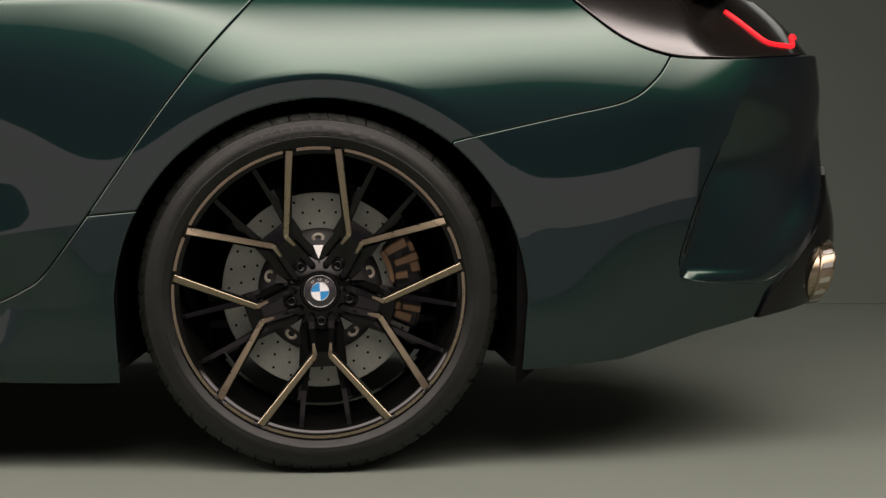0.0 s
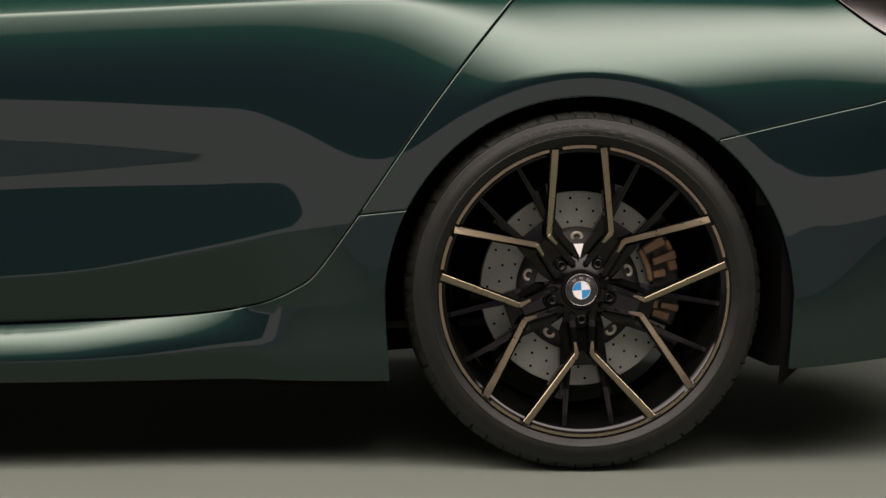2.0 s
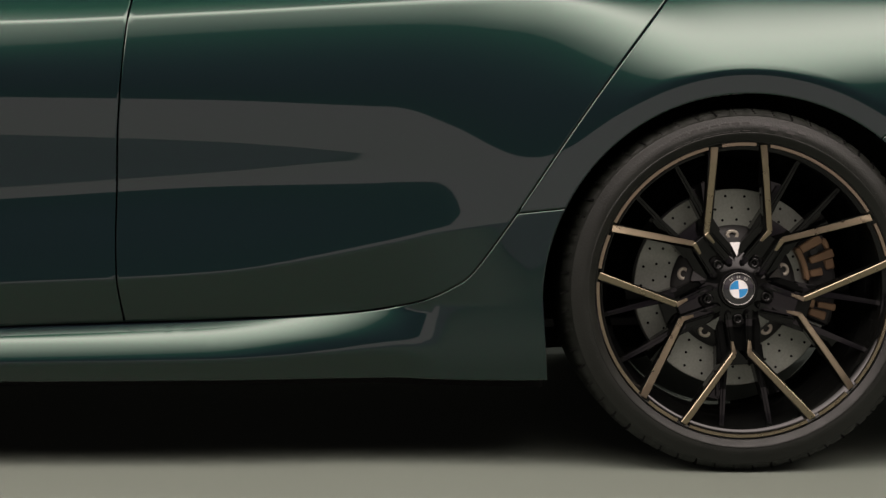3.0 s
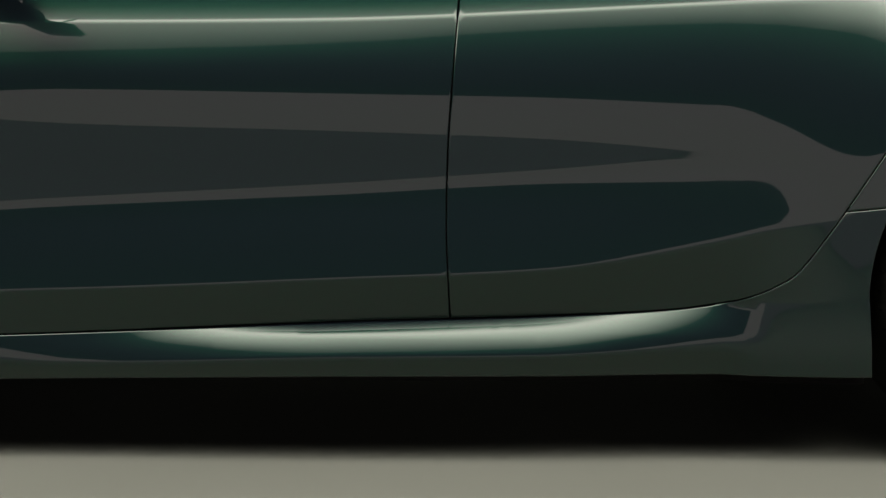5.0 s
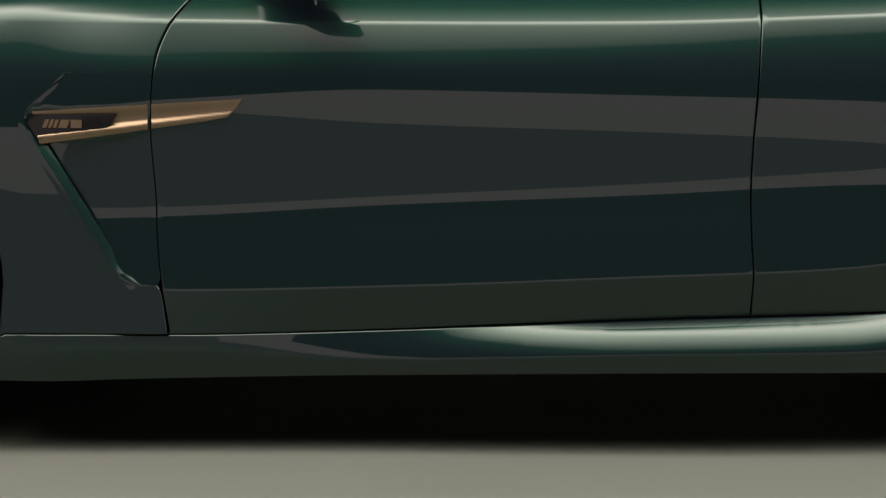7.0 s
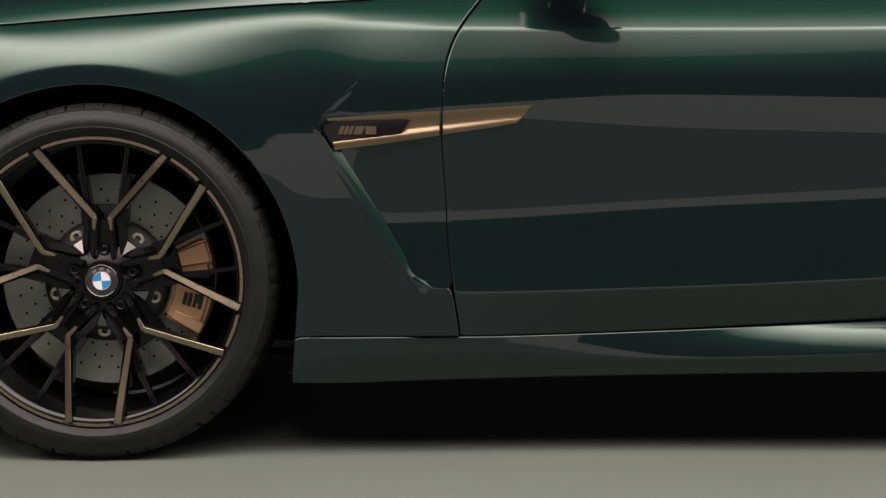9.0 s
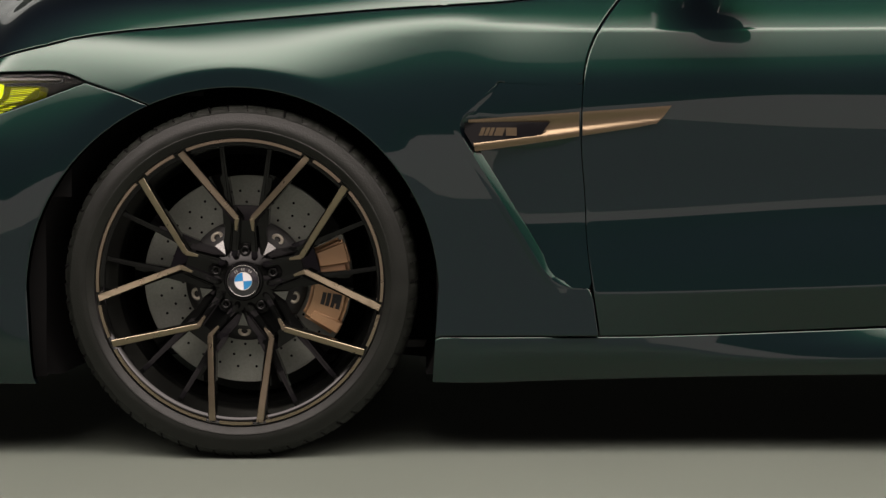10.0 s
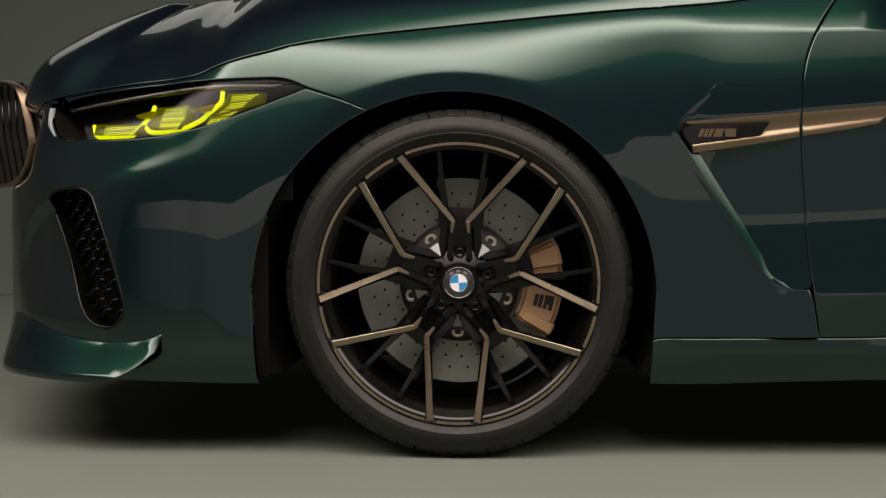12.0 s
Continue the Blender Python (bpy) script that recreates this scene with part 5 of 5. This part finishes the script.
def headlamp(car):
    outline = clean(LAMP_TOP + LAMP_LOW)
    bowl = panel("headlamp", outline, LAMP_GREY, car, lift=-0.075, thick=0.01, gap=0.0, roll=0.0, label="headlamp with glowing yellow light guides under a clear cover")
    # side walls of the bowl
    bm = bmesh.new()
    pts = dense(outline, 0.02)
    a = [bm.verts.new(skin(p.x, p.y, 0.004)) for p in pts]
    b = [bm.verts.new(skin(p.x, p.y, 0.078)) for p in pts]
    for k in range(len(pts)):
        bm.faces.new((a[k], a[(k + 1) % len(a)], b[(k + 1) % len(a)], b[k]))
    bmesh.ops.recalc_face_normals(bm, faces=bm.faces)
    part("bowl_wall", bm, LAMP_BLACK, bowl, "black wall of the lamp bowl")
    cover = panel("lamp_cover", outline, CLEAR, bowl, lift=-0.003, gap=0.002, roll=0.001, thick=0.004, label="clear lamp cover")
    cover.visible_shadow = False
    top = curve([(-2.403, .714), (-2.236, .734), (-2.107, .747), (-2.002, .752), (-1.93, .752), (-1.875, .752)], 5)
    along(top, 0.020, [0.003 + 0.004 * math.sin(math.pi * i / (len(top) - 1)) for i in range(len(top))], LAMP_TRIM, bowl, "upper_trim", "satin metal strip along the top of the lamp", 8)
    ledge = clean(curve([(-2.40, .707), (-2.236, .729), (-2.107, .742), (-2.0, .747), (-1.88, .747)], 4) + [(-1.86, .757), (-1.94, .760), (-2.12, .755), (-2.337, .739), (-2.42, .722)])
    panel("upper_ledge", ledge, LAMP_BLACK, bowl, lift=-0.026, gap=0.0, roll=0.0, thick=0.03, label="black inner ledge")
    inner = [tuple(q) for q in dense([(-2.316, .678), (-2.303, .659), (-2.295, .6545), (-2.250, .652), (-2.212, .653), (-2.202, .658), (-2.174, .694), (-2.171, .700), (-2.171, .716)], .008, False)]
    outer = [tuple(q) for q in dense([(-2.180, .675), (-2.168, .664), (-2.158, .661), (-2.110, .662), (-2.078, .671), (-2.050, .684), (-2.010, .719), (-2.007, .725), (-2.007, .743)], .008, False)]
    along(inner, 0.030, 0.0048, YELLOW_LIGHT, bowl, "light_guide", "glowing yellow light guide", 8, 1.3)
    along(outer, 0.030, 0.0050, YELLOW_LIGHT, bowl, "light_guide", "glowing yellow light guide", 8, 1.3)
    random.seed(11)
    for k in range(6):
        z = .659 + k * .0036
        along([(-2.306 + .001 * k, z), (-2.255, z + .0008), (-2.206 + .003 * k, z + .0012)], 0.036, 0.0009, YELLOW_DIM if k % 3 == 2 else YELLOW_LIGHT, bowl, "light_fin")
    for k in range(13):
        z = .666 + k * .0039
        left = -2.166 + max(0, (6 - k)) * .003 + random.random() * .006
        along([(left, z), (-2.128, z + .0012), (-2.094 + random.random() * .008, z + .002)], 0.038, random.choice((.0007, .001, .0014)), YELLOW_DIM if k % 3 == 1 else YELLOW_LIGHT, bowl, "light_fin")
    for k in range(16):
        z = .677 + k * .0039
        left = -2.038 + k * .0029
        right = -2.001 + k * .0050 + random.random() * .004
        along([(left, z), ((left + right) / 2, z + .002), (min(right, -1.922), z + .0045)], 0.034, 0.0009, YELLOW_DIM if k % 4 == 3 else YELLOW_LIGHT, bowl, "light_fin")
    # lens plates behind the guides
    for o in ([(-2.288, .657), (-2.190, .656), (-2.172, .676), (-2.288, .680)], [(-2.150, .665), (-2.09, .666), (-2.074, .690), (-2.076, .712), (-2.146, .712)],
              [(-2.026, .688), (-1.985, .700), (-1.915, .716), (-1.912, .738), (-1.986, .738), (-1.99, .716)]):
        panel("light_plate", o, YELLOW_PLATE, bowl, lift=-0.046, gap=0.0, roll=0.0, thick=0.006, step=0.03, label="dim yellow lens plate")
    # amber plates that glow weakly by themselves
    for o in ([(-2.195, .697), (-2.160, .705), (-2.165, .690), (-2.185, .690)], [(-2.060, .706), (-2.018, .716), (-2.025, .703), (-2.05, .700)]):
        panel("side_marker", o, material("amber_plate", (0.35, 0.26, 0.02), rough=0.3, emit=(0.5, 0.4, 0.0), strength=0.25), bowl, lift=-0.050, gap=0.0, roll=0.0, thick=0.006, step=0.03, label="amber plate with a weak glow of its own")
    panel("lamp_end", clean([(-2.456, .722), (-2.446, .722), (-2.424, .685), (-2.396, .657), (-2.404, .660), (-2.434, .682)]), CHROME_DIM, bowl, lift=0.004, gap=0.0004, roll=0.0008, thick=0.006, step=0.02,
          label="pale satin end of the headlamp")


def blade(car):
    gold = [(-1.067, .672), (-.96, .680), (-.849, .688), (-.668, .701), (-.683, .680), (-.698, .665), (-.744, .656), (-.849, .640), (-.96, .623), (-1.053, .610)]
    def relief(s, z):
        t = (s + 1.06) / .39
        low, high = .612 + .052 * t * 1.02, .673 + .028 * t
        v = (z - low) / max(.01, high - low)
        dish = math.sin(math.pi * min(1, max(0, (v - .22) / .62))) * .007 * max(0, 1 - t * 0.9)
        ridge = -.0035 * math.exp(-((v - .17) / .09) ** 2) - .0010 * math.exp(-((v - .90) / .14) ** 2)
        ridge += (.0030 * math.exp(-((v - .31) / .035) ** 2) + .0022 * math.exp(-((v - .80) / .03) ** 2)) * max(0, 1 - t * 1.25)
        return dish + ridge - .004
    left = [p for p in gold if p[0] < -.846]
    right = [p for p in gold if p[0] > -.85]
    right = [(-.843, .6885)] + [p for p in right if p[0] > -.84] + [(-.843, .641)]
    a = panel("vent_blade", clean(left), GOLD, car, relief=relief, step=0.004, gap=0.0004, roll=0.0, thick=0.016, label="gold-bronze blade of the side vent")
    panel("door_blade", clean(right), GOLD, car, relief=relief, step=0.005, gap=0.0006, roll=0.0, thick=0.012, label="gold-bronze blade tip on the front door")
    insert = [(-1.074, .666), (-1.0, .668), (-.906, .668), (-.925, .643), (-.955, .636), (-1.056, .618), (-1.074, .648)]
    panel("blade_insert", clean(insert), BLACK, a, lift=0.0062, gap=0.0003, roll=0.0, thick=0.006, step=0.012, label="black insert with raised bronze bars")
    for k, (s0, s1) in enumerate(((-1.046, -1.038), (-1.036, -1.029), (-1.027, -1.020), (-1.017, -1.000), (-.993, -.972))):
        o = [(s0, .641), (s1, .641), (s1 + (.006 if k < 4 else 0), .6565), (s0 + (.006 if k < 4 else 0), .6565)]
        panel("badge_bar", o, GOLD, a, lift=0.0095, gap=0.0, roll=0.0, thick=0.004, step=0.03)


def tail(car):
    red = curve([(2.447, .942), (2.466, .918), (2.490, .888), (2.512, .873), (2.56, .871), (2.62, .875), (2.655, .892), (2.69, .905), (2.74, .910), (2.80, .912)], 5)
    part("tail_light_strip", tube([skin(s, z, lamp_bulge(s, z) - 0.005) for s, z in red], 0.0052, 8, 0.8), RED_LIGHT, car, "glowing red tail light strip")
    lip = curve([(2.30, .952), (2.45, .955), (2.60, .958), (2.75, .958), (2.95, .955)], 5)
    part("trunk_edge", tube([skin(s, z, lamp_bulge(s, z) + 0.003) for s, z in lip], 0.004, 8), BLACK, car, "black trunk edge above the tail lamp")
    # exhaust
    def ring(prof, n=48):
        bm = spun(prof, n)
        bmesh.ops.rotate(bm, verts=bm.verts, matrix=Matrix.Rotation(math.pi / 2, 3, "Z"))
        return bm
    m = Matrix.Translation((2.472, -.692, .360)) @ Matrix.Rotation(radians(-10), 4, "Y") @ Matrix(((1, 0, .38, 0), (0, 1, 0, 0), (0, 0, 1, 0), (0, 0, 0, 1))) @ Matrix.Diagonal((1, 1.15, 1, 1))
    bm = ring([(.058, -.12), (.060, .0), (.0612, .10), (.0620, .112), (.064, .114), (.066, .118), (.066, .142), (.064, .147), (.058, .150), (.052, .147), (.050, .130), (.050, .0)])
    bmesh.ops.transform(bm, matrix=m, verts=bm.verts)
    pipe = sharp_part("exhaust_tip", bm, BRONZE, car, "round bronze exhaust tip with a slotted collar")
    for k in range(14):
        bm = bmesh.new()
        box(bm, (.118, -.005, .0655), (.140, .005, .0672))
        bmesh.ops.transform(bm, matrix=m @ Matrix.Rotation(2 * math.pi * k / 14, 4, "X"), verts=bm.verts)
        part("collar_slot", bm, STEEL, pipe, smooth=False)
    bm = ring([(.0005, .02), (.051, .02)], 32)
    bmesh.ops.transform(bm, matrix=m, verts=bm.verts)
    part("exhaust_bore", bm, GAP, pipe, "dark exhaust bore")


def nose(car):
    # grille: bronze frame, dark slats
    o, i = Vector((-2.546, -.498)), Vector((-2.92, -.06))
    shape = curve([(0.0, .660), (.05, .764), (.14, .805), (.35, .818), (.80, .806), (.97, .785), (1.0, .73), (.95, .62), (.85, .575), (.60, .560), (.30, .565), (.10, .600), (0.0, .660)], 5)
    def at(u, z, back=0.0):
        p = o.lerp(i, u)
        lean = (z - .56) * -0.10
        return Vector((p.x + lean + back * .87, p.y + back * .3, z))
    bm = bmesh.new()
    rows = []
    prof = [(-.0050, .004), (-.0035, -.004), (.0015, -.0055), (.0045, -.001), (.0045, .012), (-.0050, .026)]
    c = Vector((.5, .69))
    for u, z in shape[:-1]:
        d = Vector(((u - c.x) * .48, z - c.y))
        d.normalize()
        rows.append([bm.verts.new(at(u + d.x * w / .48, z + d.y * w, b)) for w, b in prof])
    for k in range(len(rows)):
        a, b = rows[k], rows[(k + 1) % len(rows)]
        for j in range(len(prof)):
            bm.faces.new((a[j], b[j], b[(j + 1) % len(prof)], a[(j + 1) % len(prof)]))
    bmesh.ops.recalc_face_normals(bm, faces=bm.faces)
    frame = sharp_part("grille_frame", bm, GOLD, car, "bronze frame of the front grille", 40)
    bm = bmesh.new()
    f = bm.faces.new([bm.verts.new(at(u, z, .032)) for u, z in shape[:-1]])
    part("grille_back", bm, HAT, frame, "dark grille backing", smooth=False)
    for k in range(9):
        u = .14 + k * .09
        zs = [(a, b) for a, b in shape]
        lo = min(z for uu, z in zs if abs(uu - u) < .12) + .004
        hi = max(z for uu, z in zs if abs(uu - u) < .12) - .006
        bm = tube([at(u, lo, .024), at(u, (lo + hi) / 2, .016), at(u, hi, .024)], .0035, 6)
        part("grille_slat", bm, BLACK, frame, "black vertical slat")
    # side intake: dark bowl and stepped mesh
    line = clean(INTAKE_LINE)
    bowl = panel("side_intake", line, GAP, car, lift=-0.055, gap=0.0, roll=0.0, thick=0.01, label="side air intake with stepped black mesh")
    bm = bmesh.new()
    pts = dense(line, 0.02)
    a = [bm.verts.new(skin(p.x, p.y, 0.003)) for p in pts]
    b = [bm.verts.new(skin(p.x, p.y, 0.058)) for p in pts]
    for k in range(len(pts)):
        bm.faces.new((a[k], a[(k + 1) % len(a)], b[(k + 1) % len(a)], b[k]))
    bmesh.ops.recalc_face_normals(bm, faces=bm.faces)
    part("intake_wall", bm, BLACK, bowl, "black intake wall")
    along(line + [line[0]], 0.001, 0.0028, BLACK, bowl, "intake_trim", "black intake trim")
    arr = edges_of([Vector(p) for p in line])
    rows, pitch, tall = 15, 0.034, 0.0205
    for r in range(rows):
        z = .262 + r * tall
        for k in range(8):
            s = -2.42 + k * pitch + (r % 2) * pitch / 2
            pts = [(s, z), (s + pitch * .44, z + .002), (s + pitch * .54, z + .013), (s + pitch, z + .015)]
            if all(inside(p, arr) for p in pts):
                along(pts, 0.020, 0.0024, BLACK, bowl, "mesh_bar", "", 6, 2.6)
                along([(s, z), (s + .003, z - tall + .014)], 0.024, 0.0020, BLACK, bowl, "mesh_bar", "", 6, 2.2)
    # lip under the bumper
    top = [(-2.108, .250), (-2.16, .236), (-2.24, .232), (-2.34, .242), (-2.46, .268), (-2.58, .272), (-2.72, .250), (-3.0, .240), (-3.28, .238)]
    low = [(-3.28, .172), (-3.0, .168), (-2.72, .160), (-2.56, .158), (-2.34, .154), (-2.21, .157), (-2.15, .180), (-2.113, .214)]
    def blade_out(s, z):
        zt = float(np.interp(-s, [-p[0] for p in top], [p[1] for p in top]))
        v = min(1, max(0, (zt - z) / max(.03, zt - .165)))
        end = step(-s, 2.104, 2.119)
        reach = .062 - .048 * step(-s, 2.46, 2.70) + .05 * step(-s, 2.80, 3.05)
        return -reach * (v ** 1.05) * end - .0015
    panel("front_lip", clean(curve(top, 4) + curve(low, 4)), PAINT, car, relief=blade_out, thick=0.02, gap=0.0, roll=0.001, step=0.014, label="protruding green lip of the front bumper")


def wing_mirror(car):
    plan = [(-.665, -.955), (-.659, -1.007), (-.642, -1.055), (-.618, -1.10), (-.586, -1.145), (-.553, -1.174), (-.510, -1.181), (-.467, -1.182), (-.449, -1.172), (-.447, -1.155), (-.459, -1.118), (-.490, -1.03), (-.512, -.955)]
    bm = bmesh.new()
    rows = []
    # front and back end of each level, from the keel up: the glass side leans forward
    for z, x0, x1, slim in ((.972, -.545, -.462, .50), (.976, -.580, -.450, .80), (.984, -.610, -.449, .93), (.998, -.636, -.459, 1.0), (1.03, -.664, -.484, 1.0),
                            (1.06, -.672, -.508, .97), (1.085, -.660, -.535, .86), (1.095, -.635, -.560, .70)):
        rows.append([bm.verts.new((x0 + (x + .665) / .218 * (x1 - x0), -1.08 + (y + 1.08) * slim, z)) for x, y in plan])
    n = len(plan)
    for a, b in zip(rows, rows[1:]):
        for k in range(n):
            bm.faces.new((a[k], a[(k + 1) % n], b[(k + 1) % n], b[k]))
    bm.faces.new(rows[0])
    bm.faces.new(rows[-1])
    bmesh.ops.recalc_face_normals(bm, faces=bm.faces)
    body = sharp_part("wing_mirror", bm, PAINT, car, "dark green wing mirror housing", 35)
    bm = bmesh.new()
    box(bm, (-.003, -.082, -.036), (.003, .082, .036))
    bevelled(bm, .0025, 2)
    bmesh.ops.transform(bm, matrix=Matrix.Translation((-.486, -1.085, 1.035)) @ Matrix.Rotation(radians(-20), 4, "Z"), verts=bm.verts)
    part("mirror_glass", bm, CHROME, body, "silvered mirror glass")
    part("mirror_trim", tube([(-.463, -1.178, .984), (-.474, -1.182, 1.0), (-.488, -1.182, 1.016)], [.0016, .0030, .0022], 8), CHROME, body, "bright metal edge of the mirror")
    part("mirror_stalk", tube([(-.58, -.88, .985), (-.58, -.93, 1.0), (-.58, -.98, 1.01)], [.05, .04, .035], 10, .6), BLACK, body, "black mirror stalk")


headlamp(CAR)
blade(CAR)
tail(CAR)
nose(CAR)
wing_mirror(CAR)
